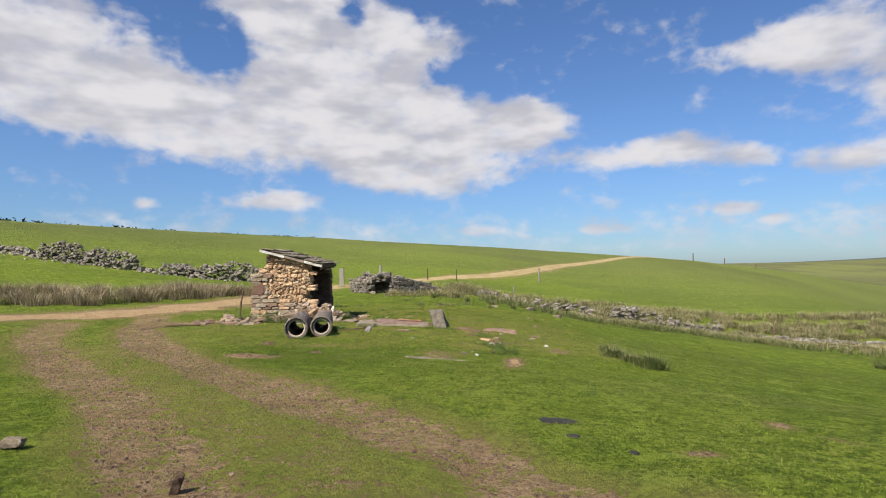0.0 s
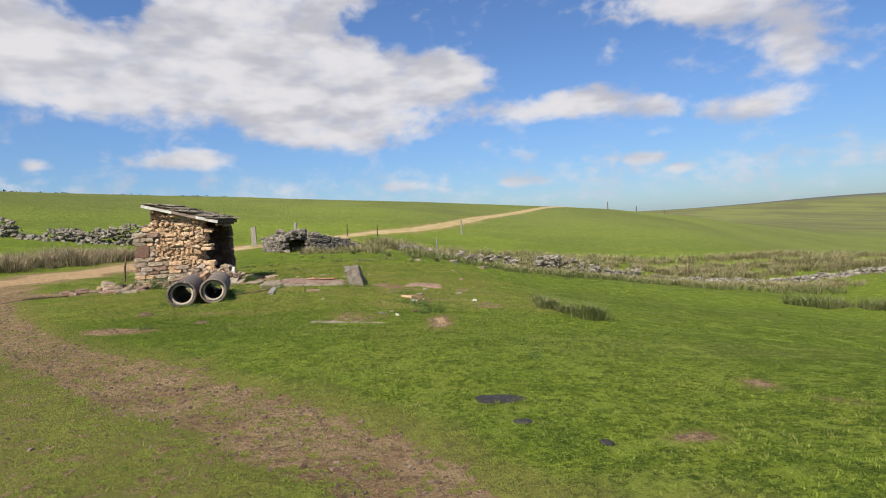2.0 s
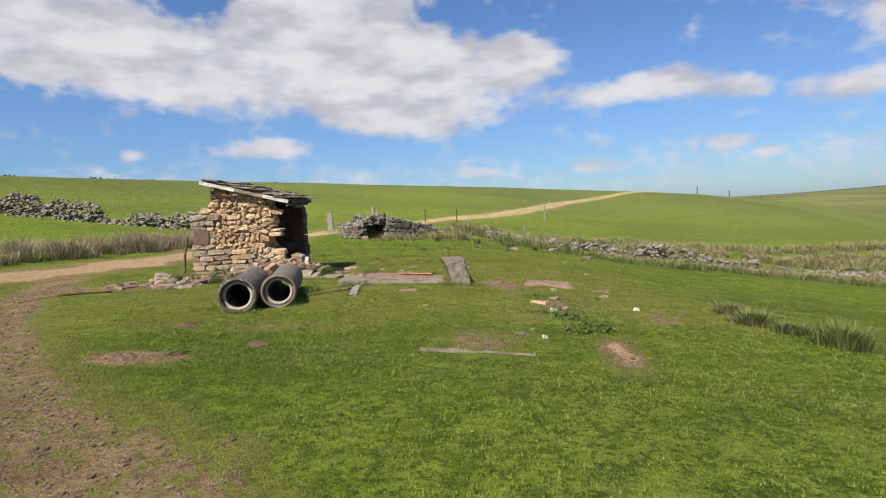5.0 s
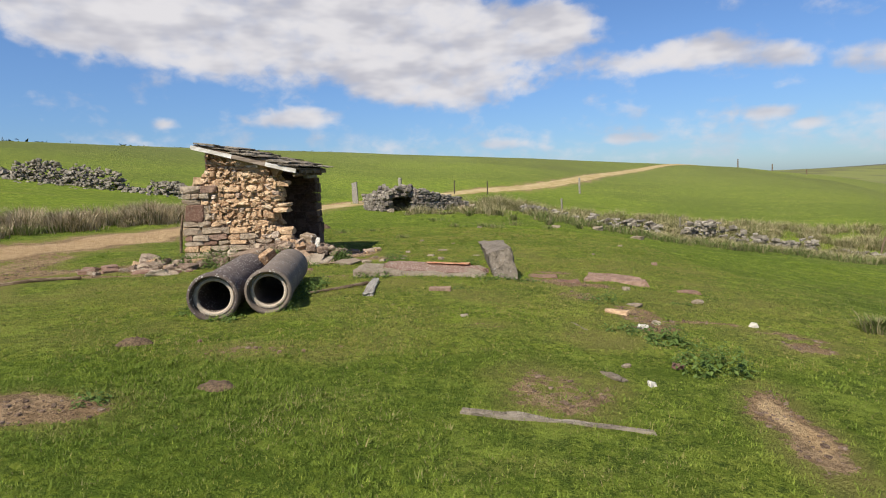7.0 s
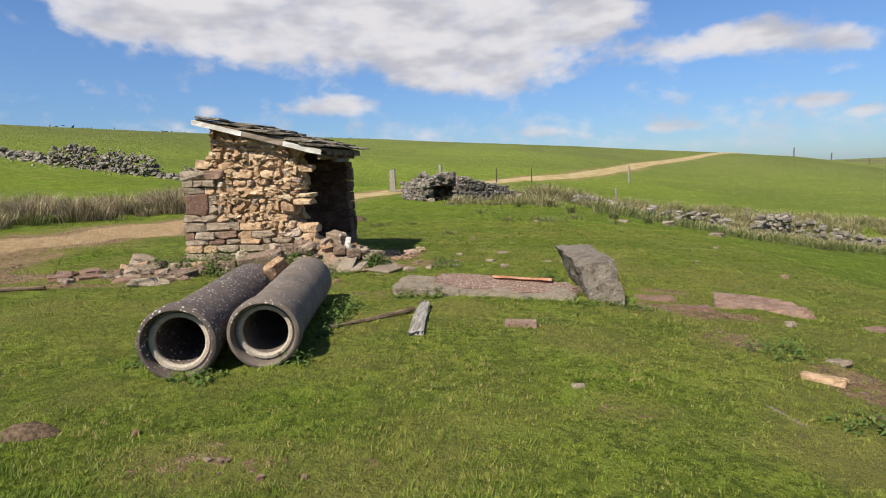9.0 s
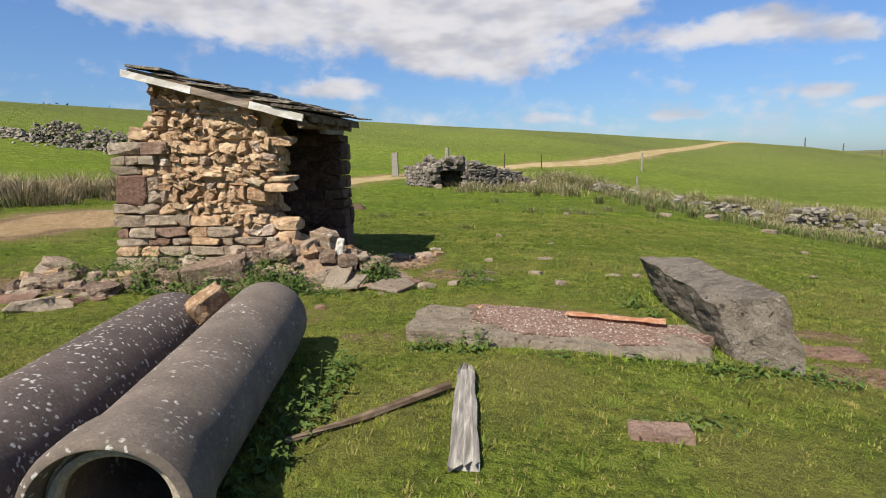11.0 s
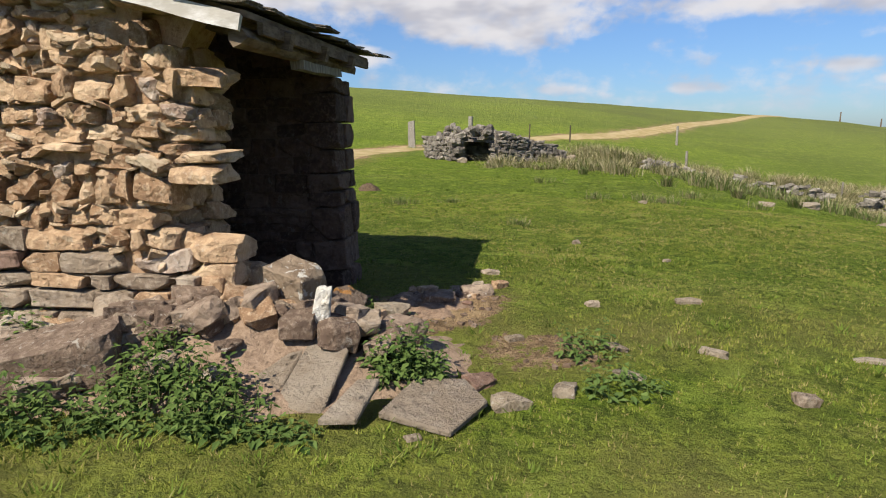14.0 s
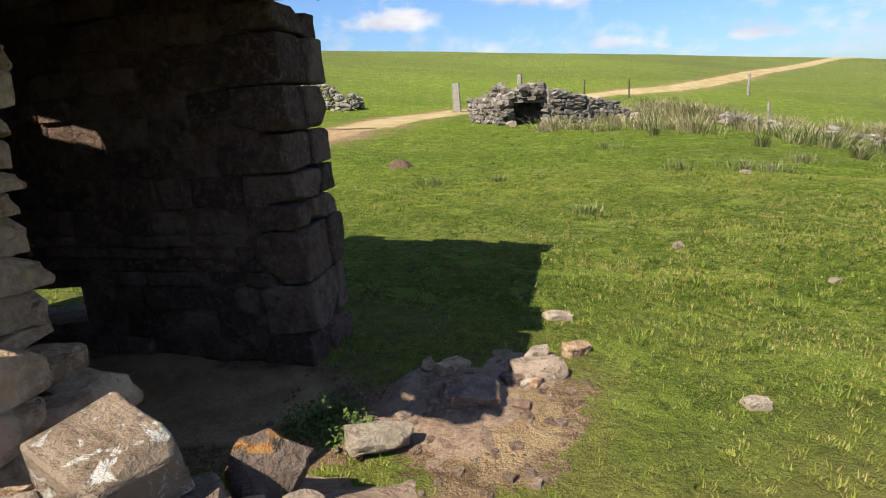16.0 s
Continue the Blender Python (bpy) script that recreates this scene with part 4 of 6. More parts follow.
HEAP = (-3.12, 19.86)
kerb_slab = thing("long_slab", (-1.5, 16.3, gz(-1.5, 16.3)), "long pebbled concrete slab lying in the grass", "slab")
bm = bmesh.new()
rock(bm, [(-2.50, 16.18, -0.06), (-0.42, 15.92, -0.08), (-0.38, 16.42, -0.08), (-2.46, 16.78, -0.06)],
     [(-2.50, 16.22, 0.14), (-0.44, 15.96, 0.06), (-0.40, 16.44, 0.14), (-2.46, 16.78, 0.20)], 3, 0.03, 9, 4)
part("slab", bm, SLAB, kerb_slab)
bm = bmesh.new()
ring, low = [], []
RIM = 110
for k in range(RIM):
    a = 2 * math.pi * k / RIM
    u = max(-1, min(1, 1.05 * math.cos(a))) + 0.20 * noise.noise((k * 0.22, 1, 0)) + (0.16 if math.cos(a) < 0 else 0.07) * noise.noise((k * 0.8, 2, 0))
    w = max(-1, min(1, 1.25 * math.sin(a))) + 0.26 * noise.noise((k * 0.2, 5, 0)) + 0.10 * noise.noise((k * 0.9, 7, 0))
    x, y = -1.22 + 0.74 * u, 16.335 - 0.118 * u + 0.165 * w
    z = 0.145 - 0.05 * u + 0.045 * w - 0.006
    ring.append(bm.verts.new((x, y, z + 0.014)))
    low.append(bm.verts.new((x, y, z - 0.05)))
bm.faces.new(ring)
for k in range(RIM):
    bm.faces.new((low[k], low[(k + 1) % RIM], ring[(k + 1) % RIM], ring[k]))
bmesh.ops.recalc_face_normals(bm, faces=bm.faces)
part("pebbled_face", bm, PEBBLE, kerb_slab, "reddish pebble aggregate face")
bm = bmesh.new()
n = 10
rings = []
for j in range(13):
    u = j / 12
    c = Vector((-1.33 + 0.66 * u, 16.46 - 0.10 * u, 0.172 - 0.038 * u))
    ring = []
    for k in range(n + 1):
        a = -0.3 + math.pi * (0.85 + 0.03 * math.sin(j * 1.3)) * k / n
        r = (0.060 + (0.012 if j > 9 else 0)) * (1 + 0.10 * noise.noise((j * 0.8, k * 0.5, 3)))
        ring.append(bm.verts.new(c + Vector((0.02 * math.cos(a), math.cos(a) * r, math.sin(a) * r * 0.8))))
    rings.append(ring)
for a, b in zip(rings, rings[1:]):
    for k in range(n):
        bm.faces.new((a[k], a[k + 1], b[k + 1], b[k]))
bmesh.ops.solidify(bm, geom=bm.faces[:], thickness=0.012)
tagged(new("broken_pipe", mesh_of("broken_pipe", bm, TERRACOTTA)), "broken orange clay pipe lying on the slab", "pipe")


def earth_heap(cx, cy, rx, ry, up, seed):
    """A lumpy spill of earth with rocky lumps in it."""
    bm = bmesh.new()
    n = 34
    grid = [[None] * (n + 1) for _ in range(n + 1)]
    for j in range(n + 1):
        for i in range(n + 1):
            u, w = 2.0 * i / n - 1, 2.0 * j / n - 1
            x, y = cx + rx * u, cy + ry * w
            r = math.hypot(u, w) + 0.25 * noise.noise((x * 3, y * 3, seed))
            lump = max(0.0, noise.noise((x * 6, y * 6, seed + 3))) * 0.8 + 0.25 * noise.noise((x * 17, y * 17, seed))
            grid[j][i] = bm.verts.new((x, y, gz(x, y) - 0.02 + up * max(0.0, 1 - r) ** 0.8 * (0.55 + 1.3 * lump)))
    for a, b in zip(grid, grid[1:]):
        for i in range(n):
            bm.faces.new((a[i], a[i + 1], b[i + 1], b[i]))
    tagged(new("earth_heap", mesh_of("earth_heap", bm, EARTH)), "lumpy brown earth and rock spill beside the hut", "earth", kind="stuff")


earth_heap(-3.18, 19.74, 0.42, 0.48, 0.085, 2)
earth_heap(-2.92, 20.12, 0.26, 0.28, 0.08, 6)
for k in range(16):      # low heap at the edge of the hut's shadow
    u, w = RNG.uniform(-0.35, 0.35), RNG.uniform(-0.3, 0.3)
    x, y, s = HEAP[0] + u, HEAP[1] + w, 0.16 if k == 0 else RNG.uniform(0.03, 0.08)
    stone("rubble_stone", RNG.choice((RUBBLE, RUBBLE, TAN, RED)), "chunk", (x, y, gz(x, y) + s * 0.15), (s * 1.4, s, s * 0.65),
          (RNG.uniform(-0.3, 0.3), RNG.uniform(-0.3, 0.3), RNG.uniform(0, 3)), None, "brown broken stone in a low heap on bare earth", "stone", "fallen stones by the hut")
big_stone("gate_stone", [(-0.30, 16.04, -0.10), (0.04, 15.82, -0.10), (0.12, 17.80, -0.1), (-0.32, 17.90, -0.1)],
          [(-0.40, 16.22, 0.34), (-0.06, 15.97, 0.45), (-0.08, 17.84, 0.38), (-0.50, 17.98, 0.36)], GATE, 5, 0.026, "long weathered grey stone block tilted on grass", cuts=11)
big_stone("flat_stone", [(1.0, 16.25, -0.3), (2.0, 16.0, -0.36), (2.1, 16.75, -0.36), (1.25, 17.2, -0.3)],
          [(1.05, 16.3, -0.12), (1.95, 16.1, -0.175), (2.0, 16.65, -0.175), (1.3, 17.1, -0.115)], RED, 7, 0.05, "flat red sandstone slab sunk in turf", cuts=5)
for k, (x, y, w, d) in enumerate(((0.45, 16.5, 0.5, 0.3), (0.75, 16.1, 0.4, 0.25), (2.35, 15.7, 0.4, 0.2))):
    z = gz(x, y)
    big_stone("flat_stone", [(x - w / 2, y - d / 2, z - 0.1), (x + w / 2, y - d / 2, z - 0.1), (x + w / 2, y + d / 2, z - 0.1), (x - w / 2, y + d / 2, z - 0.1)],
              [(x - w / 2.2, y - d / 2.3, z + 0.02), (x + w / 2.4, y - d / 2.1, z + 0.012), (x + w / 2.2, y + d / 2.3, z + 0.016), (x - w / 2.1, y + d / 2.4, z + 0.022)], RED, 20 + k, 0.02,
              "small flat reddish stone in worn turf", cuts=3)
# whitish kerb set in the turf
z, zr = gz(-0.76, 11.06), gz(0.38, 10.8)
big_stone("kerb_stone", [(-0.78, 11.02, z - 0.1), (0.38, 10.76, z - 0.1), (0.40, 10.86, z - 0.1), (-0.76, 11.12, z - 0.1)],
          [(-0.77, 11.03, z + 0.022), (0.37, 10.785, zr + 0.02), (0.375, 10.83, zr + 0.02), (-0.75, 11.085, z + 0.022)], SLAB, 9, 0.024, "narrow pale stone edging flush with turf", cuts=9)
big_stone("kerb_stone", [(0.52, 12.9, -0.3), (0.60, 12.95, -0.3), (0.38, 13.5, -0.3), (0.30, 13.45, -0.3)],
          [(0.52, 12.92, gz(0.55, 12.9) + 0.006), (0.545, 12.93, gz(0.55, 12.9) + 0.006), (0.35, 13.48, gz(0.35, 13.4) + 0.006), (0.325, 13.47, gz(0.35, 13.4) + 0.006)], SLAB, 19, 0.008,
          "narrow pale stone edging half buried", cuts=4)

# ---- fallen masonry by the hut ----
FALLEN = "fallen stones by the hut"


def mound(x, y):
    """Height of the rubble heap over the ground."""
    return 0.32 * math.exp(-((x + 4.15) / 0.75) ** 2 - ((y - 18.42) / 0.42) ** 2) + 0.10 * math.exp(-((x + 5.4) / 0.9) ** 2 - ((y - 18.1) / 0.4) ** 2) \
        + 0.12 * math.exp(-((x + 3.4) / 0.5) ** 2 - ((y - 18.7) / 0.4) ** 2)


def scatter_west():
    """Flat reddish and tan stones strewn over worn turf west of the gable."""
    r = random.Random(23)
    for k in range(46):
        x, y = r.uniform(-7.4, -5.5), r.gauss(17.75, 0.38)
        s_ = r.choice((0.08, 0.11, 0.15, 0.2, 0.26))
        mat = r.choice((RED, RUBBLE, RUBBLE, TAN, GREY))
        stone("rubble_stone", mat, "chunk", (x, y, gz(x, y) + s_ * 0.10), (s_ * r.uniform(1.1, 1.7), s_, s_ * r.uniform(0.3, 0.55)), (r.uniform(-0.2, 0.2), r.uniform(-0.2, 0.2), r.uniform(0, 3.1)), None,
              {"tan_rubble_stone": "tan walling stone strewn on worn turf", "grey_faced_stone": "grey walling stone strewn on worn turf", "red_sandstone": "reddish flat stone strewn on worn turf",
               "brown_fallen_stone": "brown walling stone strewn on worn turf"}[mat.name], "stone", FALLEN)


scatter_west()


def build_heap():
    bm = bmesh.new()
    nx, ny = 60, 30
    grid = [[bm.verts.new((-6.9 + 4.6 * i / nx, 17.2 + 2.2 * j / ny, 0)) for i in range(nx + 1)] for j in range(ny + 1)]
    for row in grid:
        for v in row:
            x, y = v.co.x, v.co.y
            v.co.z = gz(x, y) - 0.035 + mound(x, y) * (1 + 0.4 * noise.noise((x * 4, y * 4, 1))) + 0.02 * noise.noise((x * 12, y * 12, 4))
    for a, b in zip(grid, grid[1:]):
        for k in range(nx):
            bm.faces.new((a[k], a[k + 1], b[k + 1], b[k]))
    tagged(new("rubble_mound", mesh_of("rubble_mound", bm, EARTH, True)), "low mound of clay and mortar below the gable", "rubble", kind="stuff")
    rng = random.Random(7)
    for k in range(260):
        t = rng.random()
        x = rng.gauss(-4.25, 0.62) if t < 0.65 else rng.uniform(-6.8, -3.2)
        y = rng.gauss(18.32, 0.22) if t < 0.65 else rng.gauss(18.0, 0.25)
        if x < -6.9 or x > -3.0 or y > 18.9 and x < -4.2:
            continue
        s = rng.choice((0.06, 0.08, 0.11, 0.14, 0.18))
        mat = rng.choice((RUBBLE, RUBBLE, RUBBLE, RUBBLE, GREY, TAN))
        if (-3.9 < x < -2.7 and y < 18.32) or (y < 17.8 and x > -5.0):
            continue
        z = gz(x, y) + mound(x, y)
        stone("rubble_stone", mat, "chunk", (x, y, z + s * 0.16), (s * rng.uniform(1.0, 1.6), s * rng.uniform(0.8, 1.2), s * rng.uniform(0.55, 0.85)),
              (rng.uniform(-0.4, 0.4), rng.uniform(-0.4, 0.4), rng.uniform(0, 3.1)), None,
              {"tan_rubble_stone": "tan broken walling stone fallen by the hut", "grey_faced_stone": "grey squared walling stone fallen by the hut",
               "brown_fallen_stone": "brown broken stone fallen by the hut"}[mat.name], "stone", FALLEN)


build_heap()
# the large fallen stones that stand out: name, material, place above ground, size, turn, label
for mat, x, y, up, size, turn, label in (
        (RUBBLE, -4.72, 17.98, 0.16, (0.70, 0.38, 0.27), (0.1, -0.16, 0.35), "long squared brown-grey stone fallen by the hut"),
        (CRUSTED, -3.74, 18.58, 0.43, (0.31, 0.25, 0.19), (0.15, 0.2, -0.35), "tan-grey lichened block balanced on top of the rubble"),
        (RUBBLE, -3.80, 18.52, 0.22, (0.44, 0.33, 0.28), (0.1, 0.1, 0.2), "rough grey block in the rubble heap"),
        (CHALK, -3.53, 18.36, 0.30, (0.105, 0.08, 0.36), (0.1, 0.22, 0.3), "upright white limed stone shard in rubble"),
        (RUSTY, -3.58, 18.92, 0.18, (0.24, 0.22, 0.24), (0.5, 0.5, 0.2), "pointed brown stone leaning in the rubble"),
        (RUBBLE, -3.40, 18.72, 0.12, (0.26, 0.26, 0.20), (0.2, 0.3, 0.8), "grey stone at the edge of the rubble"),
        (RUBBLE, -4.28, 18.30, 0.30, (0.42, 0.24, 0.14), (0.1, -0.1, -0.1), "tan flat walling stone fallen by the hut"),
        (GREY, -4.55, 18.28, 0.26, (0.34, 0.24, 0.22), (0.3, 0.2, 0.6), "grey block tumbled against the gable"),
        (GREY, -5.05, 18.18, 0.16, (0.34, 0.22, 0.2), (0.3, 0.3, 0.2), "grey walling stone tumbled against the gable"),
        (SLAB, -5.55, 17.75, 0.05, (0.5, 0.3, 0.12), (0.0, 0.1, 0.3), "flat grey stone lying in nettles"),
        (PALE, -5.65, 17.35, 0.03, (0.36, 0.2, 0.12), (0.0, 0.1, 0.1), "pale flat stone on grass by the rubble"),
        (RED, -6.25, 17.15, 0.03, (0.55, 0.4, 0.14), (0.0, 0.05, 0.3), "reddish flat stone on grass by the rubble"),
        (RED, -6.95, 17.35, 0.02, (0.5, 0.34, 0.12), (0.0, 0.05, 0.9), "reddish flat stone on worn grass"),
        (GREY, -6.75, 18.3, 0.10, (0.4, 0.26, 0.18), (0.2, 0.3, 0.3), "grey walling stone beside the hut corner"),
        (PALE, -5.95, 17.1, 0.02, (0.46, 0.16, 0.08), (0.0, 0.0, 0.2), "pale flat stone on grass"),
        (SLAB, -4.35, 17.05, 0.01, (0.5, 0.16, 0.07), (0.0, 0.0, 0.15), "thin grey stone sunk in grass"),
        (PALE, -3.38, 19.36, 0.056, (0.26, 0.13, 0.09), (0.1, 0.1, 0.5), "pale limestone piece on bare earth"),
        (RUBBLE, -3.12, 19.75, 0.04, (0.38, 0.30, 0.22), (0.2, 0.1, 0.3), "tan rounded rock on bare earth"),
        (GREY, -2.86, 20.2, 0.05, (0.2, 0.16, 0.18), (0.1, 0.2, 0.3), "grey stone at the shadow's edge"),
        (TAN, -2.68, 20.3, 0.05, (0.2, 0.14, 0.13), (0.1, 0.1, 0.8), "small tan stone on grass"),
        (GREY, -2.78, 20.75, 0.03, (0.24, 0.16, 0.1), (0, 0.1, 0.3), "small grey stone on grass"),
        (TAN, -3.25, 20.0, 0.05, (0.24, 0.2, 0.14), (0, 0.1, 0.9), "tan stone on bare earth"),
        (RED, -2.72, 18.35, 0.05, (0.26, 0.2, 0.14), (0, 0.1, 0.9), "reddish stone half sunk in earth"),
        (PALE, -2.56, 18.12, 0.05, (0.26, 0.18, 0.13), (0, 0.1, 0.4), "pale lichened stone on grass"),
        (PALE, -2.30, 18.3, 0.04, (0.2, 0.18, 0.1), (0, 0.1, 1.4), "pale lichened stone on grass"),
        (SLAB, -1.95, 18.55, 0.02, (0.24, 0.13, 0.06), (0, 0, -0.5), "thin flat grey stone on grass"),
        (PALE, -1.96, 18.95, 0.02, (0.22, 0.12, 0.07), (0, 0, -0.4), "pale flat stone on grass"),
        (PALE, -1.42, 18.92, 0.03, (0.24, 0.12, 0.09), (0, 0, -0.6), "pale tan stone on grass"),
        (PALE, -1.24, 20.1, 0.02, (0.32, 0.16, 0.08), (0, 0, 0.2), "flat tan stone on grass"),
        (GREY, -1.98, 19.9, 0.03, (0.15, 0.12, 0.09), (0, 0, 0.2), "small grey stone on grass"),
        (GREY, -1.2, 18.32, 0.04, (0.17, 0.13, 0.12), (0, 0.2, 0.2), "small grey stone on grass"),
        (PALE, -0.55, 19.0, 0.02, (0.26, 0.12, 0.06), (0, 0, -0.2), "flat pale stone on grass"),
        (GREY, -0.28, 19.0, 0.03, (0.14, 0.1, 0.08), (0, 0, 0.6), "small grey stone on grass"),
        (PALE, -1.86, 22.4, 0.03, (0.16, 0.12, 0.1), (0, 0, 0.6), "small pale stone on grass"),
        (PALE, -1.05, 21.6, 0.01, (0.13, 0.1, 0.06), (0, 0, 0.6), "small pale stone on grass"),
        (PALE, 0.2, 19.8, 0.02, (0.14, 0.1, 0.08), (0, 0, 0.3), "small pale stone on grass"),
        (RED, -1.98, 17.28, 0.0, (0.34, 0.24, 0.1), (0, 0, 0.3), "reddish stone sunk in grass with lichen"),
        (RED, -3.35, 17.1, 0.0, (0.14, 0.1, 0.08), (0, 0, 0.3), "broken red brick piece in grass"),
        (PALE, 1.25, 14.35, 0.02, (0.26, 0.16, 0.1), (0, 0, -0.6), "pale stone in worn turf"),
        (PALE, 1.5, 15.6, 0.03, (0.17, 0.13, 0.12), (0, 0.1, 0.6), "small pale stone on grass"),
        (PALE, 2.2, 14.9, 0.03, (0.22, 0.14, 0.12), (0, 0.1, 0.2), "pale stone in worn turf"),
        (TAN, 0.95, 13.95, 0.02, (0.4, 0.16, 0.1), (0, 0, -0.7), "tan stone in worn turf"),
        (PALE, 0.55, 12.1, 0.02, (0.1, 0.08, 0.06), (0, 0, 0.3), "small pale stone on grass"),
        (PALE, -3.94, 5.35, 0.06, (0.2, 0.14, 0.11), (0, 0.1, 0.2), "pale grey stone on trodden grass"),
        (DARK, -2.08, 4.52, 0.06, (0.08, 0.10, 0.22), (0.3, 0.3, 0.3), "dark pointed stone sticking from the track"),
        (RED, -3.24, 12.76, 0.02, (0.07, 0.05, 0.05), (0, 0, 0.3), "red brick fragment on grass"),
        (RED, -2.34, 12.32, 0.02, (0.06, 0.05, 0.05), (0, 0, 0.7), "red brick fragment on grass"),
        (RED, -2.13, 12.33, 0.02, (0.05, 0.05, 0.05), (0, 0, 0.1), "red brick fragment on grass"),
        (CHALK, 1.05, 13.35, 0.03, (0.16, 0.1, 0.09), (0, 0.2, 0.5), "whitish broken stone in worn turf"),
        (PALE, 1.25, 13.55, 0.03, (0.2, 0.12, 0.09), (0, 0.1, 1.5), "pale broken stone in worn turf"),
        (CHALK, 2.36, 13.78, 0.03, (0.15, 0.13, 0.11), (0, 0.1, 0.5), "whitish stone in worn turf"),
        (RED, 2.9, 18.8, 0.03, (0.16, 0.12, 0.13), (0, 0, 0.1), "red brick on grass"),
        (PALE, -0.75, 13.5, 0.0, (0.12, 0.1, 0.06), (0, 0, 0.1), "small pale stone sunk in grass"),
        (CHALK, 0.62, 11.67, 0.03, (0.09, 0.08, 0.08), (0, 0.2, 0.5), "small whitish stone on worn turf"),
        (RED, 0.97, 12.13, 0.03, (0.12, 0.1, 0.1), (0, 0.2, 0.5), "reddish broken stone among thistles"),
        (SLAB, 0.36, 11.8, 0.02, (0.12, 0.42, 0.06), (0, 0, 0.5), "thin grey stone sunk in worn turf"),
        (PALE, -2.55, 19.05, 0.02, (0.16, 0.12, 0.08), (0, 0, 0.5), "small pale stone on grass"),
        (PALE, -2.95, 17.75, 0.0, (0.1, 0.08, 0.05), (0, 0, 0.5), "small pale stone on grass"),
        (GREY, -2.12, 15.3, 0.03, (0.1, 0.08, 0.09), (0, 0, 0.5), "small grey stone on grass")):
    z = gz(x, y) + (mound(x, y) if y > 17.6 and x < -2.9 else 0)
    if up < 0.055:      # small stones sit half sunk in the turf
        size, up = (size[0] * 0.74, size[1] * 0.66, size[2] * 0.75), up * 0.2
    size = tuple(v * 0.88 for v in size)
    stone("fallen_stone", mat, "square" if size[0] > 0.58 or mat is CRUSTED else "chunk", (x, y, gz(x, y) + up), size, turn, None, label, "stone")
for x, y, w in ((1.9, 19.6, 0.07), (3.2, 22.5, 0.10), (-0.3, 26.5, 0.14), (2.4, 28, 0.25), (4.4, 30.5, 0.5), (5.6, 29.5, 0.45)):
    stone("field_stone", PALE, "chunk", (x, y, gz(x, y) + 0.02), (w * 1.1, w * 0.8, w * 0.4), (0, 0, x), None, "small pale stone lying on pasture", "stone", "stones on the pasture")

# thin paving slabs leaning on the heap


def paving(outline, z_of, t, label):
    bm = bmesh.new()
    top = [bm.verts.new((x, y, z_of(x, y) + t)) for x, y in outline]
    low = [bm.verts.new((x, y, z_of(x, y))) for x, y in outline]
    bm.faces.new(top)
    bm.faces.new(low[::-1])
    for k in range(len(outline)):
        m = (k + 1) % len(outline)
        bm.faces.new((low[k], low[m], top[m], top[k]))
    bmesh.ops.recalc_face_normals(bm, faces=bm.faces)
    bmesh.ops.bevel(bm, geom=bm.edges[:], offset=0.006, segments=1, affect="EDGES")
    tagged(new("paving_slab", mesh_of("paving_slab", bm, PALE_SLAB)), label, "slab")


PALE_SLAB = stone_material("smooth_paving_slab", (0.27, 0.205, 0.145), (0.335, 0.265, 0.195), (0.41, 0.34, 0.26), (0.38, 0.34, 0.28), 0.3, grain=0.6)
slope = lambda x, y: 0.05 + (y - 17.95) * 0.42
paving([(-3.62, 17.92), (-3.38, 17.88), (-3.36, 18.26), (-3.50, 18.40), (-3.58, 18.28)], slope, 0.03, "smooth tan paving slab leaning on rubble")
paving([(-3.84, 17.98), (-3.625, 17.92), (-3.585, 18.26), (-3.66, 18.22)], lambda x, y: slope(x, y) + 0.005, 0.025, "broken thin paving slab leaning on rubble")
paving([(-3.12, 17.86), (-2.80, 17.78), (-2.66, 18.05), (-2.78, 18.24), (-3.02, 18.2)], lambda x, y: gz(x, y) + 0.004 + 0.1 * (y - 17.8), 0.03, "smooth grey paving slab lying on grass")
paving([(-3.34, 17.72), (-3.18, 17.74), (-3.14, 18.0), (-3.24, 17.98)], lambda x, y: gz(x, y) + 0.02 + 0.3 * (y - 17.7), 0.03, "small broken paving piece on grass")
bm = bmesh.new()
limb(bm, [(-1.98, 17.24, gz(-1.98, 17.24) + 0.012), (-1.98, 17.25, gz(-1.98, 17.25) + 0.030)], [0.024, 0.012], 14, 2, 0.5)
tagged(new("lichen_patch", mesh_of("lichen_patch", bm, ORANGE)), "bright orange lichen cushion on red stone", "lichen")

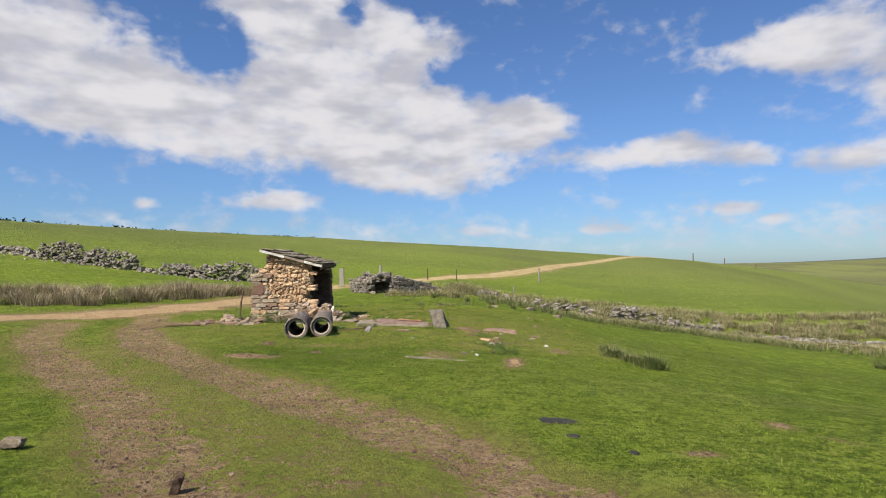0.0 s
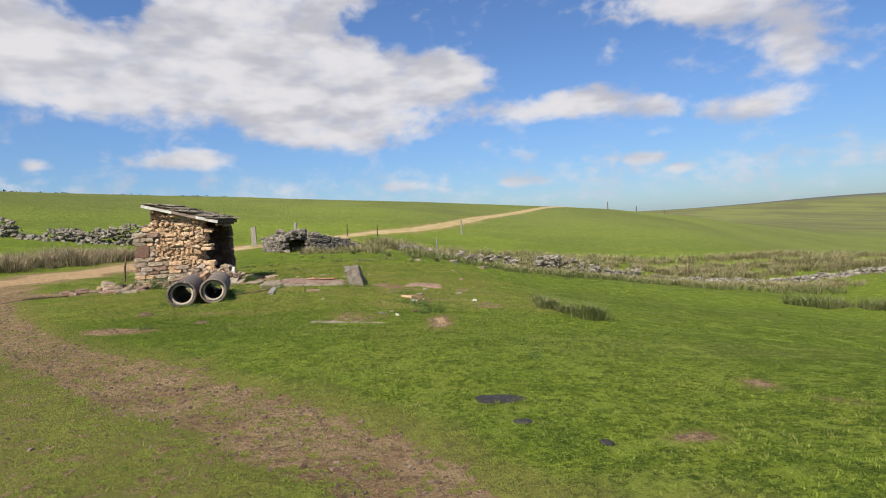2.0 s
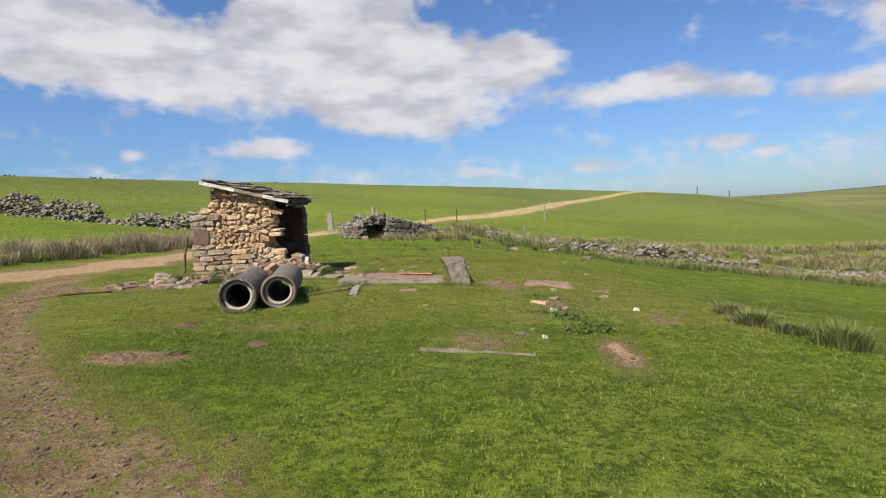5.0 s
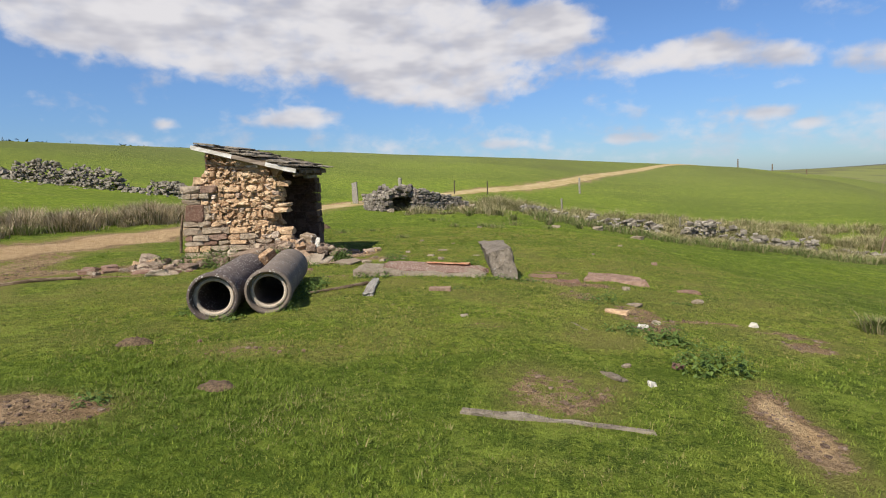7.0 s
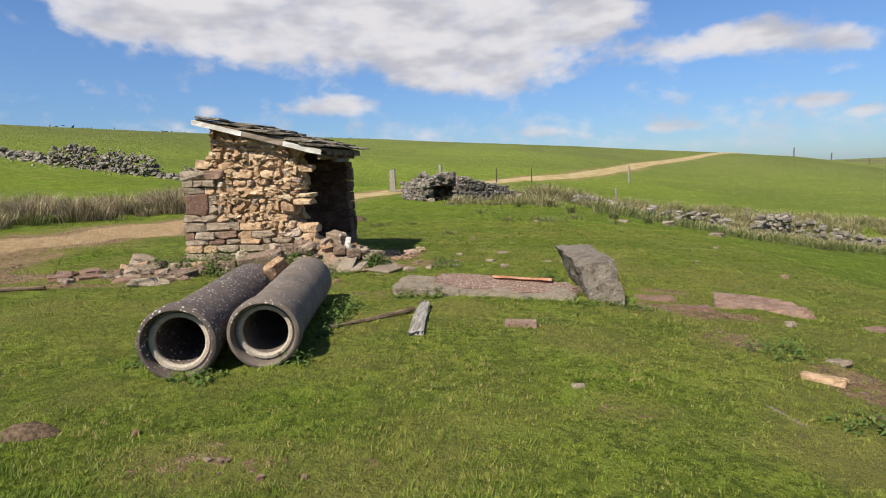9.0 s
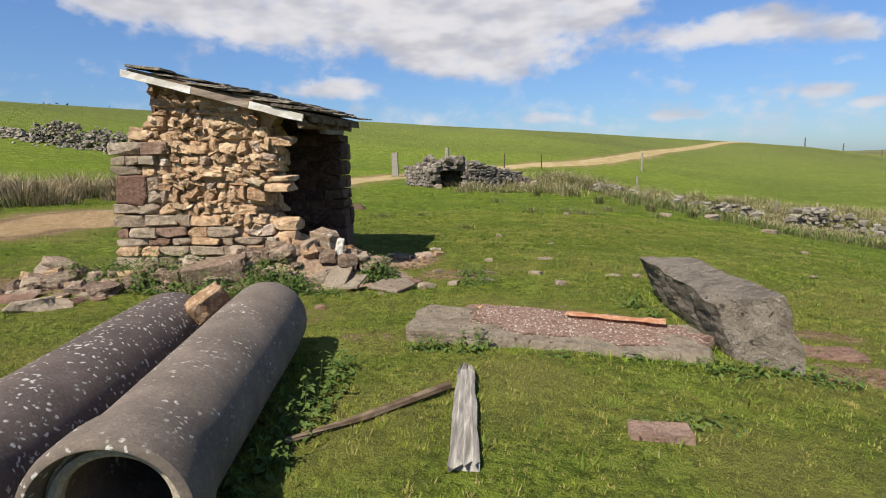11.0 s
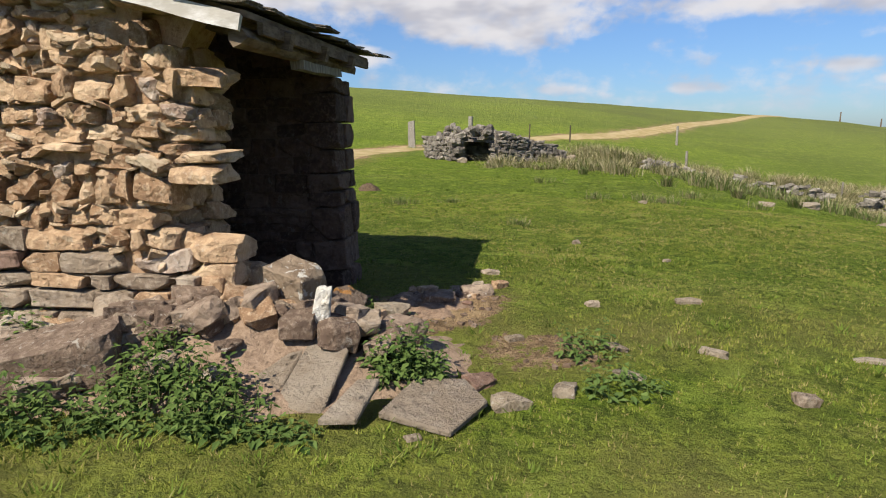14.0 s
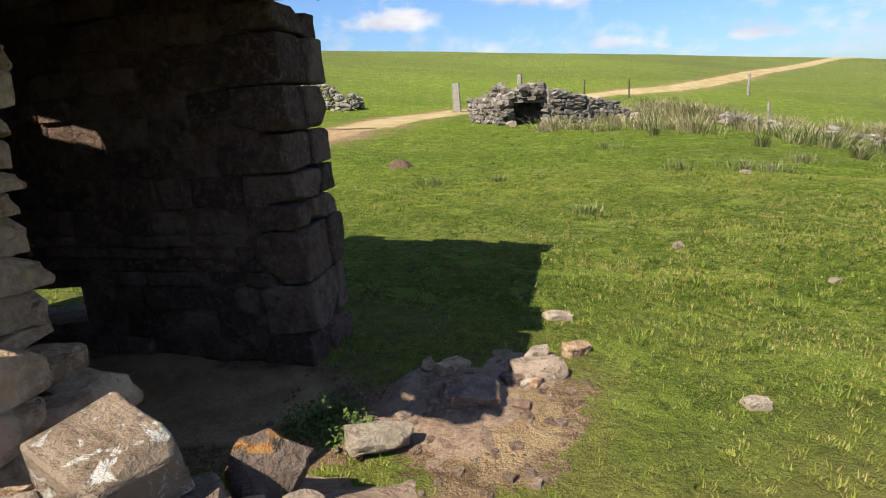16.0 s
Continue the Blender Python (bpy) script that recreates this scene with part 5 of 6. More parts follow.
# ---- wood ----
def old_board():
    """A split, tapering board on the ground."""
    r = random.Random(4)
    bm = bmesh.new()
    rows_ = []
    for k in range(12):
        u = k / 11
        x, y = -1.935 - 0.06 * u, 14.50 + 1.08 * u
        w = 0.062 * (1 - 0.25 * u) * (0.55 if k == 11 else 1)
        z = gz(x, y) + 0.02 + 0.02 * u
        top = [bm.verts.new((x + s * w + r.uniform(-0.004, 0.004), y + (r.uniform(-0.04, 0.05) if k in (0, 11) else 0), z + 0.022 - (0.012 if j % 2 else 0) + r.uniform(-0.003, 0.003)))
               for j, s in enumerate((-1, -0.6, -0.5, -0.05, 0.05, 0.5, 0.6, 1))]
        low = [bm.verts.new((x - w, y, z - 0.03)), bm.verts.new((x + w, y, z - 0.03))]
        rows_.append([low[0]] + top + [low[1]])
    for p, q in zip(rows_, rows_[1:]):
        for j in range(len(p)):
            m = (j + 1) % len(p)
            bm.faces.new((p[j], p[m], q[m], q[j]))
    bm.faces.new(rows_[0])
    bm.faces.new(rows_[-1][::-1])
    bmesh.ops.recalc_face_normals(bm, faces=bm.faces)
    tagged(new("old_board", mesh_of("old_board", bm, WOOD_BOARD)), "split silver-grey wooden board lying in grass", "board")


WOOD_BOARD = plain_material("silvered_board", (0.22, 0.195, 0.165), (0.50, 0.465, 0.41), 40, 0.9, (1, 0.06, 1))
old_board()
bm = bmesh.new()
limb(bm, [(-2.72, 14.62, gz(-2.75, 14.75) + 0.02), (-2.44, 14.9, gz(-2.45, 15) + 0.02), (-2.07, 15.32, gz(-2.05, 15.46) + 0.03)], [0.014, 0.021, 0.022], 7, 5, 0.2)
tagged(new("stick", mesh_of("stick", bm, WOOD_DARK)), "old brown wooden stick lying in grass", "stick")
bm = bmesh.new()
limb(bm, [(-8.3, 15.9, gz(-8.3, 15.9) + 0.02), (-7.5, 16.25, gz(-7.5, 16.2) + 0.03), (-6.9, 16.5, gz(-6.9, 16.5) + 0.03)], [0.03, 0.035, 0.03], 7, 9, 0.2)
tagged(new("stick", mesh_of("stick", bm, WOOD_DARK)), "old brown rail lying on worn grass", "stick")
bm = bmesh.new()
limb(bm, [(-7.05, 20.1, gz(-7, 20.1) - 0.1), (-7.0, 20.1, gz(-7, 20.1) + 0.45), (-6.93, 20.12, gz(-7, 20.1) + 0.85)], [0.035, 0.03, 0.025], 7, 12, 0.2)
tagged(new("short_post", mesh_of("short_post", bm, WOOD_DARK)), "leaning dark wooden stake beside the hut", "post")
z = gz(-1.07, 14.95)
big_stone("brick_slab", [(-1.22, 14.86, z - 0.1), (-0.92, 14.86, z - 0.1), (-0.92, 15.0, z - 0.1), (-1.22, 15.02, z - 0.1)],
          [(-1.21, 14.87, z + 0.035), (-0.93, 14.87, z + 0.028), (-0.93, 14.99, z + 0.03), (-1.20, 15.01, z + 0.04)], RED, 31, 0.01, "reddish stone half sunk in the grass", cuts=4)


def mud(name, cx, cy, a, b, mat, seed, lift, label, category):
    """A low uneven patch of mud or crumbled earth, its rim sunk in the turf."""
    bm = bmesh.new()
    rings = []
    for j in range(1, 5):
        ring = []
        for k in range(28):
            t = 2 * math.pi * k / 28
            r = (1 + 0.20 * math.sin(t * 2 + seed) + 0.10 * math.sin(t * 5 + seed) + 0.12 * noise.noise((k * 0.9, seed, 0))) * j / 4
            x, y = cx + a * r * math.cos(t), cy + b * r * math.sin(t)
            up = 0.004 + lift * (1 - (j / 4) ** 2) + 0.4 * lift * noise.noise((x * 30, y * 30, seed)) - (0.012 if j == 4 else 0)
            ring.append(bm.verts.new((x, y, gz(x, y) + up)))
        rings.append(ring)
    mid = bm.verts.new((cx, cy, gz(cx, cy) + lift))
    for k in range(28):
        bm.faces.new((mid, rings[0][k], rings[0][(k + 1) % 28]))
    for p, q in zip(rings, rings[1:]):
        for k in range(28):
            bm.faces.new((p[k], q[k], q[(k + 1) % 28], p[(k + 1) % 28]))
    tagged(new(name, mesh_of(name, bm, mat, True)), label, category, kind="structure")


mud("mud_puddle", 1.21, 6.46, 0.22, 0.17, MUD, 1, 0.012, "black drying mud puddle in short grass", "puddle")
mud("mud_puddle", 1.25, 5.85, 0.075, 0.06, MUD, 2, 0.01, "small black mud spot in short grass", "puddle")
mud("mud_puddle", 1.69, 5.34, 0.05, 0.06, MUD, 4, 0.01, "small black mud spot in short grass", "puddle")
mud("molehill", -2.56, 11.55, 0.15, 0.13, DARK_EARTH, 3, 0.035, "low dark molehill of crumbled earth", "molehill")

mud("molehill", -5.62, 27.5, 0.26, 0.2, DARK_EARTH, 5, 0.13, "dark molehill of crumbled earth on pasture", "molehill")
mud("molehill", -3.85, 12.72, 0.15, 0.12, DARK_EARTH, 7, 0.055, "low dark molehill of crumbled earth", "molehill")

# ---- the track over the hill ----


def hill_track():
    pts = ROAD[6:]
    total = sum(math.dist(a, b) for a, b in zip(pts, pts[1:]))
    n = int(total)
    bm = bmesh.new()
    rows_ = []
    for k in range(n + 1):
        x, y, a = wall_line(pts, k / n)
        x0, y0, a0 = wall_line(pts, max(0, k - 4) / n)
        x1, y1, a1 = wall_line(pts, min(n, k + 4) / n)
        x, y = (x + x0 + x1) / 3, (y + y0 + y1) / 3
        a = math.atan2(y1 - y0, x1 - x0)
        row = []
        for j, s in enumerate((-1.2, -0.85, -0.3, 0.3, 0.85, 1.2)):
            s *= 1 + 0.15 * noise.noise((k * 0.35, j * 3.0, 2))
            px, py = x - math.sin(a) * s, y + math.cos(a) * s
            lift = 0.0 if j in (0, 5) else 0.03 + 0.0008 * max(0, y - 45)
            row.append(bm.verts.new((px, py, gz(px, py) + lift - (0.03 if j in (0, 5) else 0))))
        rows_.append(row)
    for a, b in zip(rows_, rows_[1:]):
        for j in range(5):
            bm.faces.new((a[j], a[j + 1], b[j + 1], b[j]))
    tagged(new("track", mesh_of("track", bm, SANDY, True)), "sandy farm track climbing over the green hill", "track", kind="structure")


SANDY = plain_material("sandy_track", (0.33, 0.25, 0.10), (0.47, 0.36, 0.19), 0.9)

# ---- fence and gate posts ----
bm = bmesh.new()
gx_, gy_ = -8.77, 50.0
rock(bm, [(gx_ - 0.2, gy_ - 0.15, 0), (gx_ + 0.2, gy_ - 0.15, 0), (gx_ + 0.2, gy_ + 0.15, 0), (gx_ - 0.2, gy_ + 0.15, 0)],
     [(gx_ - 0.2, gy_ - 0.15, 1.78), (gx_ + 0.17, gy_ - 0.15, 1.86), (gx_ + 0.17, gy_ + 0.15, 1.86), (gx_ - 0.2, gy_ + 0.15, 1.78)], 3, 0.03, 4)
tagged(new("gate_post", mesh_of("gate_post", bm, POST)), "tall pale stone gatepost beside the track", "post")


def post(name, x, y, h, r, mat, label, lean=0.0, group=""):
    z = gz(x, y)
    bm = bmesh.new()
    limb(bm, [(x, y, z - 0.2), (x + lean * 0.5, y, z + h * 0.5), (x + lean, y, z + h)], [r, r * 0.95, r * 0.85], 7, int(abs(x) * 10), 0.12)
    tagged(new(name, mesh_of(name, bm, mat)), label, "post", group)


post("fence_post", -1.75, 61.2, 1.25, 0.055, RUST, "dark iron fence post on the pasture", 0.03, "track fence posts")
post("fence_post", 1.28, 61.2, 1.25, 0.055, RUST, "dark iron fence post on the pasture", 0, "track fence posts")
post("fence_post", 11.5, 71.0, 1.7, 0.11, POST, "weathered wooden fence post by the hill track", 0)
post("fence_post", 5.3, 44.6, 1.35, 0.07, WOOD, "silver-grey wooden post in rushes", 0)
post("fence_post", 13.5, 47.0, 1.0, 0.05, WOOD, "grey wooden post in rushes", 0)
post("fence_post", 24.5, 44.0, 1.2, 0.06, WOOD_DARK, "leaning brown wooden stake by the tumbled wall", 0.3)
post("fence_post", -5.0, 46.0, 1.9, 0.13, POST, "pale stone post behind the ruined fold", 0)
for x, y, h in ((64, 150, 2.0), (72, 150, 1.7), (80, 150, 1.3)):
    post("line_pole", x, y, h, 0.14, WOOD_DARK, "dark wooden pole on the skyline", 0, "skyline poles")

# ---- dry stone walls ----


def wall_line(pts, u):
    total = [math.dist(a, b) for a, b in zip(pts, pts[1:])]
    d = u * sum(total)
    for (a, b), t in zip(zip(pts, pts[1:]), total):
        if d <= t or (a, b) == (pts[-2], pts[-1]):
            k = min(1.0, d / t)
            return a[0] + (b[0] - a[0]) * k, a[1] + (b[1] - a[1]) * k, math.atan2(b[1] - a[1], b[0] - a[0])
        d -= t


hill_track()


def tumbled_wall(pts, h, seed, label, gap=0.0, size=0.32, spread=0.55, per_metre=24):
    """A long fallen wall of small stones in one mesh."""
    rng = random.Random(seed)
    length = sum(math.dist(a, b) for a, b in zip(pts, pts[1:]))
    protos = []
    for k in range(6):
        me = stone_mesh(900 + k, FARSTONE, "plain")
        co = np.zeros(len(me.vertices) * 3, dtype=np.float32)
        me.vertices.foreach_get("co", co)
        fs = np.array([list(p.vertices) for p in me.polygons], dtype=np.int32)
        protos.append((co.reshape(-1, 3), fs))
        bpy.data.meshes.remove(me)
    verts, faces, base = [], [], 0
    count = int(length * per_metre)
    for _ in range(count):
        u = rng.random()
        x, y, a = wall_line(pts, u)
        top = h * max(0.12, 0.75 + 0.9 * noise.noise((u * length * 0.22, seed, 0)) + 0.35 * noise.noise((u * length * 0.8, seed, 4)) - gap)
        t = rng.random() ** 1.2
        w = (1 - t) * spread + 0.12
        off = rng.uniform(-1, 1) * w
        x, y = x - math.sin(a) * off, y + math.cos(a) * off
        if rng.random() < 0.06:
            x, y, t = x + rng.uniform(-1, 1), y - rng.uniform(0, 1.4), 0
        s = size * rng.uniform(0.55, 1.25)
        co, fs = rng.choice(protos)
        m = (Euler((rng.uniform(-0.35, 0.35), rng.uniform(-0.35, 0.35), a + rng.uniform(-0.6, 0.6))).to_matrix() @ Matrix.Diagonal((s, s * 0.7, s * rng.uniform(0.35, 0.6))))
        verts.append(co @ np.array(m).T + np.array((x, y, gz(x, y) + t * top)))
        faces.append(fs + base)
        base += len(co)
    me = raw_mesh("dry_stone_wall", np.concatenate(verts), np.concatenate(faces), 3, FARSTONE)
    tagged(new("dry_stone_wall", me), label, "wall", "tumbled dry stone walls")


tumbled_wall([(-66, 57.5), (-48, 56.5), (-38, 55.3)], 0.75, 1, "low tumbled dry stone wall along the far pasture", 0.1, 0.42, 1.0)
tumbled_wall([(-38, 55.2), (-33, 55), (-28.6, 54)], 1.7, 7, "tumbled heap of a grey dry stone wall on pasture", -0.1, 0.31, 1.5, 70)
tumbled_wall([(-28.5, 54), (-25.6, 53.2)], 0.45, 8, "scattered stones of a fallen wall on pasture", 0.1, 0.36, 1.3, 14)
tumbled_wall([(-25.4, 53), (-20, 52.1), (-15, 51.6)], 1.35, 2, "tumbled grey dry stone wall along the far pasture", -0.1, 0.30, 1.2, 66)
tumbled_wall([(2.2, 39.5), (4.2, 40.4), (6.0, 41.2)], 0.55, 3, "collapsed dry stone wall among rushes", 0.05)
tumbled_wall([(6.3, 41.3), (8.2, 41.8), (10.6, 42.2)], 1.0, 4, "collapsed dry stone wall among rushes", 0.0)
tumbled_wall([(12, 42.6), (16, 43), (20.5, 43.5)], 1.05, 5, "collapsed dry stone wall among rushes", 0.0)
tumbled_wall([(21.5, 43.2), (30, 42.5), (44, 42)], 0.55, 6, "collapsed dry stone wall among rushes", 0.15)

# the ruined fold with a dark hole, stone by stone
fold = thing("ruined_sheepfold", (-4.2, 39.5, gz(-4.2, 39.5)), "ruined dry stone fold with a dark opening", "ruin")


def lay_fold():
    rng = random.Random(17)
    runs = [([(-6.6, 42.2), (-5.3, 40.0), (-4.98, 39.0)], 1.2, 0.5), ([(-3.5, 38.8), (-2.6, 39.6), (-0.8, 41.0)], 1.05, 0.45), ([(-5.3, 40.5), (-3.0, 40.7)], 1.5, 0.45)]
    for pts, h, thick in runs:
        bm = bmesh.new()
        prev = None
        for k in range(9):
            x, y, a = wall_line(pts, k / 8)
            hh = h * (0.75 + 0.25 * noise.noise((k * 0.7, h, 3))) - 0.15
            if pts[0][0] == -3.5:
                hh = (1.05 - 0.75 * k / 8)
            n = Vector((-math.sin(a), math.cos(a), 0)) * thick * 0.36
            z = gz(x, y)
            ring = [bm.verts.new(Vector((x, y, z - 0.1)) - n), bm.verts.new(Vector((x, y, z - 0.1)) + n), bm.verts.new(Vector((x, y, z + hh)) + n * 0.8), bm.verts.new(Vector((x, y, z + hh)) - n * 0.8)]
            if prev:
                for j in range(4):
                    bm.faces.new((prev[j], prev[(j + 1) % 4], ring[(j + 1) % 4], ring[j]))
            else:
                bm.faces.new(ring[::-1])
            prev = ring
        bm.faces.new(prev)
        bmesh.ops.recalc_face_normals(bm, faces=bm.faces)
        wall = part("wall", bm, WALLSTONE, fold)
        length = sum(math.dist(a, b) for a, b in zip(pts, pts[1:]))
        z = 0.0
        while z < h:
            hh = rng.uniform(0.11, 0.2)
            d = rng.uniform(0, 0.2)
            while d < length:
                w = rng.uniform(0.2, 0.5)
                x, y, a = wall_line(pts, min(1, (d + w / 2) / length))
                top = h * (0.75 + 0.7 * noise.noise((d * 1.1, h, 3)))
                if pts[0][0] == -3.5:
                    top = 1.1 - 0.75 * d / length + 0.12 * rng.random()
                if z < top:
                    for sgn in (-1, 1):
                        off = sgn * thick * 0.36
                        stone("stone", WALLSTONE, "rough", (x - math.sin(a) * off, y + math.cos(a) * off, gz(x, y) + z + hh / 2), (w, 0.3, hh),
                              (rng.uniform(-0.1, 0.1), rng.uniform(-0.1, 0.1), a + rng.uniform(-0.2, 0.2)), wall)
                d += w + 0.01
            z += hh
    for x, y, z in ((-5.0, 39.3, 0.9), (-4.9, 39.5, 1.05), (-5.1, 39.4, 0.95), (-4.4, 39.2, 1.2), (-4.1, 39.3, 1.3), (-3.9, 39.2, 1.15), (-3.5, 38.1, 0.08), (-4.7, 38.2, 0.05), (-3.2, 38.4, 0.05), (-0.4, 40.9, 0.15), (-0.9, 40.5, 0.1)):
        stone("stone", PALE if z < 0.2 else WALLSTONE, "chunk", (x, y, gz(x, y) + z), (0.42, 0.32, 0.26), (rng.uniform(-0.3, 0.3), 0.2, rng.uniform(0, 3)), fold)

    for k in range(16):      # tumbled stones that narrow the opening
        x = rng.choice((-5.0, -4.90, -3.56, -3.44)) + rng.uniform(-0.06, 0.06)
        stone("stone", WALLSTONE, "chunk", (x, 38.85 + rng.uniform(-0.15, 0.2), gz(x, 38.9) + rng.uniform(0.05, 0.85)), (rng.uniform(0.26, 0.4), 0.32, rng.uniform(0.14, 0.24)),
              (rng.uniform(-0.2, 0.2), rng.uniform(-0.2, 0.2), rng.uniform(0, 3)), fold)
    for k in range(40):      # loose and upright stones along the broken tops
        x = rng.uniform(-6.4, -1.0)
        y = 41.8 - 0.95 * (x + 6.4) * 1.6 if x < -5.0 else 39.0 + 0.62 * max(0.0, x + 3.6)
        top = 0.95 + 0.5 * math.exp(-((x + 5.2) / 0.3) ** 2) + 0.45 * math.exp(-((x + 4.0) / 0.5) ** 2) if x < -3.4 else 1.05 - 0.3 * (x + 3.4)
        stone("stone", WALLSTONE, "chunk", (x, y, gz(x, y) + top + rng.uniform(-0.12, 0.1)), (rng.uniform(0.2, 0.4), rng.uniform(0.15, 0.3), rng.uniform(0.16, 0.36)),
              (rng.uniform(-0.4, 0.4), rng.uniform(-0.5, 0.5), rng.uniform(0, 3)), fold)
    bm = bmesh.new()
    z = gz(-4.2, 39)
    rock(bm, [(-5.1, 38.85, z + 0.78), (-3.35, 38.75, z + 0.74), (-3.3, 41.0, z + 0.80), (-4.9, 41.0, z + 0.86)],
         [(-5.05, 38.9, z + 0.90), (-3.4, 38.8, z + 0.86), (-3.35, 41.0, z + 1.0), (-4.9, 41.0, z + 1.05)], 6, 0.04, 4)
    part("cap_slab", bm, WALLSTONE, fold, "heavy stone slab over the dark opening")
    for k in range(34):
        x, y = rng.uniform(-4.95, -3.2), rng.uniform(38.62, 39.6)
        stone("stone", WALLSTONE, "rough", (x, y, z + 0.90 + rng.uniform(0, 0.5) * max(0, 1 - abs(x + 4.1))), (rng.uniform(0.25, 0.45), 0.3, rng.uniform(0.12, 0.2)), (rng.uniform(-0.3, 0.3), rng.uniform(-0.3, 0.3), rng.uniform(0, 3)), fold)


lay_fold()

# ---- rushes, nettles and thistles ----


def blades(name, roots, mat, label, category, kind="stuff", rng_seed=0):
    """Bent blades in one mesh. roots: x, y, blades, spread, height, width."""
    r = np.random.RandomState(rng_seed)
    allv, allf, base = [], [], 0
    for x, y, count, spread, height, width in roots:
        a, d = r.uniform(0, 2 * np.pi, count), np.abs(r.normal(0, spread * 0.5, count))
        bx, by = x + np.cos(a) * d, y + np.sin(a) * d
        bz = sample(HEIGHT, bx, by) - 0.02
        h = height * r.uniform(0.45, 1.1, count)
        out = a + r.uniform(-0.8, 0.8, count)
        bend = h * r.uniform(0.2, 1.0, count) * (0.55 + d / max(spread, 0.01))
        px, py = -np.sin(out) * width, np.cos(out) * width
        mx, my = bx + np.cos(out) * bend * 0.35, by + np.sin(out) * bend * 0.35
        tx, ty = bx + np.cos(out) * bend, by + np.sin(out) * bend
        v = np.stack([np.stack([bx - px, by - py, bz], 1), np.stack([bx + px, by + py, bz], 1), np.stack([mx + px * 0.8, my + py * 0.8, bz + h * 0.6], 1),
                      np.stack([mx - px * 0.8, my - py * 0.8, bz + h * 0.6], 1), np.stack([tx, ty, bz + h * 0.97], 1)], 1)
        allv.append(v.reshape(-1, 3))
        k = base + np.arange(count) * 5
        allf.append(np.concatenate([np.stack([k, k + 1, k + 2], 1), np.stack([k, k + 2, k + 3], 1), np.stack([k + 3, k + 2, k + 4], 1)]))
        base += count * 5
    me = raw_mesh(name, np.concatenate(allv), np.concatenate(allf), 3, mat)
    return tagged(new(name, me), label, category, kind=kind)


def band(pts, width, count, n, spread, height, w, seed, jag=0.5):
    r = random.Random(seed)
    out = []
    for _ in range(count):
        x, y, a = wall_line(pts, r.random())
        off = r.uniform(-1, 1) * width
        x, y = x - math.sin(a) * off, y + math.cos(a) * off
        if noise.noise((x * 0.35, y * 0.35, seed)) < -0.25:
            continue
        s = r.uniform(1 - jag, 1 + jag * 0.4)
        out.append((x, y, n, spread * s, height * s, w))
    return out


blades("rush_bed", band([(-24, 21), (-17, 22.8), (-15.6, 24.8), (-14.6, 29.7), (-13.1, 35.3)], 2.1, 200, 240, 0.75, 0.70, 0.010, 1, 0.6), RUSH_BROWN,
       "bed of brown and straw rushes beside the track", "rushes", rng_seed=1)
blades("rush_bed", band([(-23, 20.2), (-16, 22.2), (-14.6, 24.8), (-13.6, 29.7)], 0.6, 90, 90, 0.4, 0.34, 0.011, 2), RUSH_GREEN, "green rushes edging the track", "rushes", rng_seed=2)
blades("rush_bed", band([(-3, 38.5), (1.5, 37.5), (5, 38.6), (10, 40), (20, 40.5), (34, 40)], 3.0, 430, 180, 0.7, 0.42, 0.009, 3, 0.6), RUSH_STRAW, "pale straw rushes along the fallen wall", "rushes", rng_seed=3)
blades("rush_bed", band([(-1, 43), (5, 45), (11, 46.5), (22, 47), (45, 48)], 3.6, 430, 200, 0.85, 0.72, 0.010, 4, 0.6), RUSH_STRAW, "pale straw rushes behind the fallen wall", "rushes", rng_seed=4)
blades("rush_bed", band([(0.5, 34), (4, 33), (9, 35.5), (17, 36.5), (30, 35)], 1.6, 260, 40, 0.4, 0.42, 0.012, 5), RUSH_GREEN, "green and straw rushes below the fallen wall", "rushes", rng_seed=5)
blades("rush_bed", band([(14, 53), (30, 55), (48, 56), (70, 58)], 1.6, 330, 90, 0.8, 0.7, 0.012, 8), RUSH_STRAW, "pale straw rushes across the lower pasture", "rushes", rng_seed=8)
blades("rush_bed", band([(20, 27), (26, 27.5), (34, 28)], 1.0, 120, 60, 0.5, 0.6, 0.013, 6), RUSH_GREEN, "dark green rushes in the hollow", "rushes", rng_seed=6)
for k, (x, y, s) in enumerate(((4.1, 11.85, 0.95), (3.75, 13.2, 0.7), (3.95, 12.6, 0.55), (3.9, 14.1, 0.6))):
    blades("rush_clump", [(x, y, 420, 0.36 * s, 0.38 * s, 0.0055), (x + 0.2, y + 0.15, 260, 0.36 * s, 0.30 * s, 0.0055)], RUSH_GREEN, "grey-green clump of soft rush in pasture", "rush", "", 20 + k)
for k, (x, y, s) in enumerate(((2.4, 29.5, 0.5), (3.4, 29, 0.5), (1.2, 31, 0.6), (-0.6, 33.5, 0.5), (4.6, 31, 0.6))):
    blades("rush_clump", [(x, y, 160, 0.3 * s, 0.55 * s, 0.009)], RUSH_GREEN, "small green clump of soft rush in pasture", "rush", "", 40 + k)


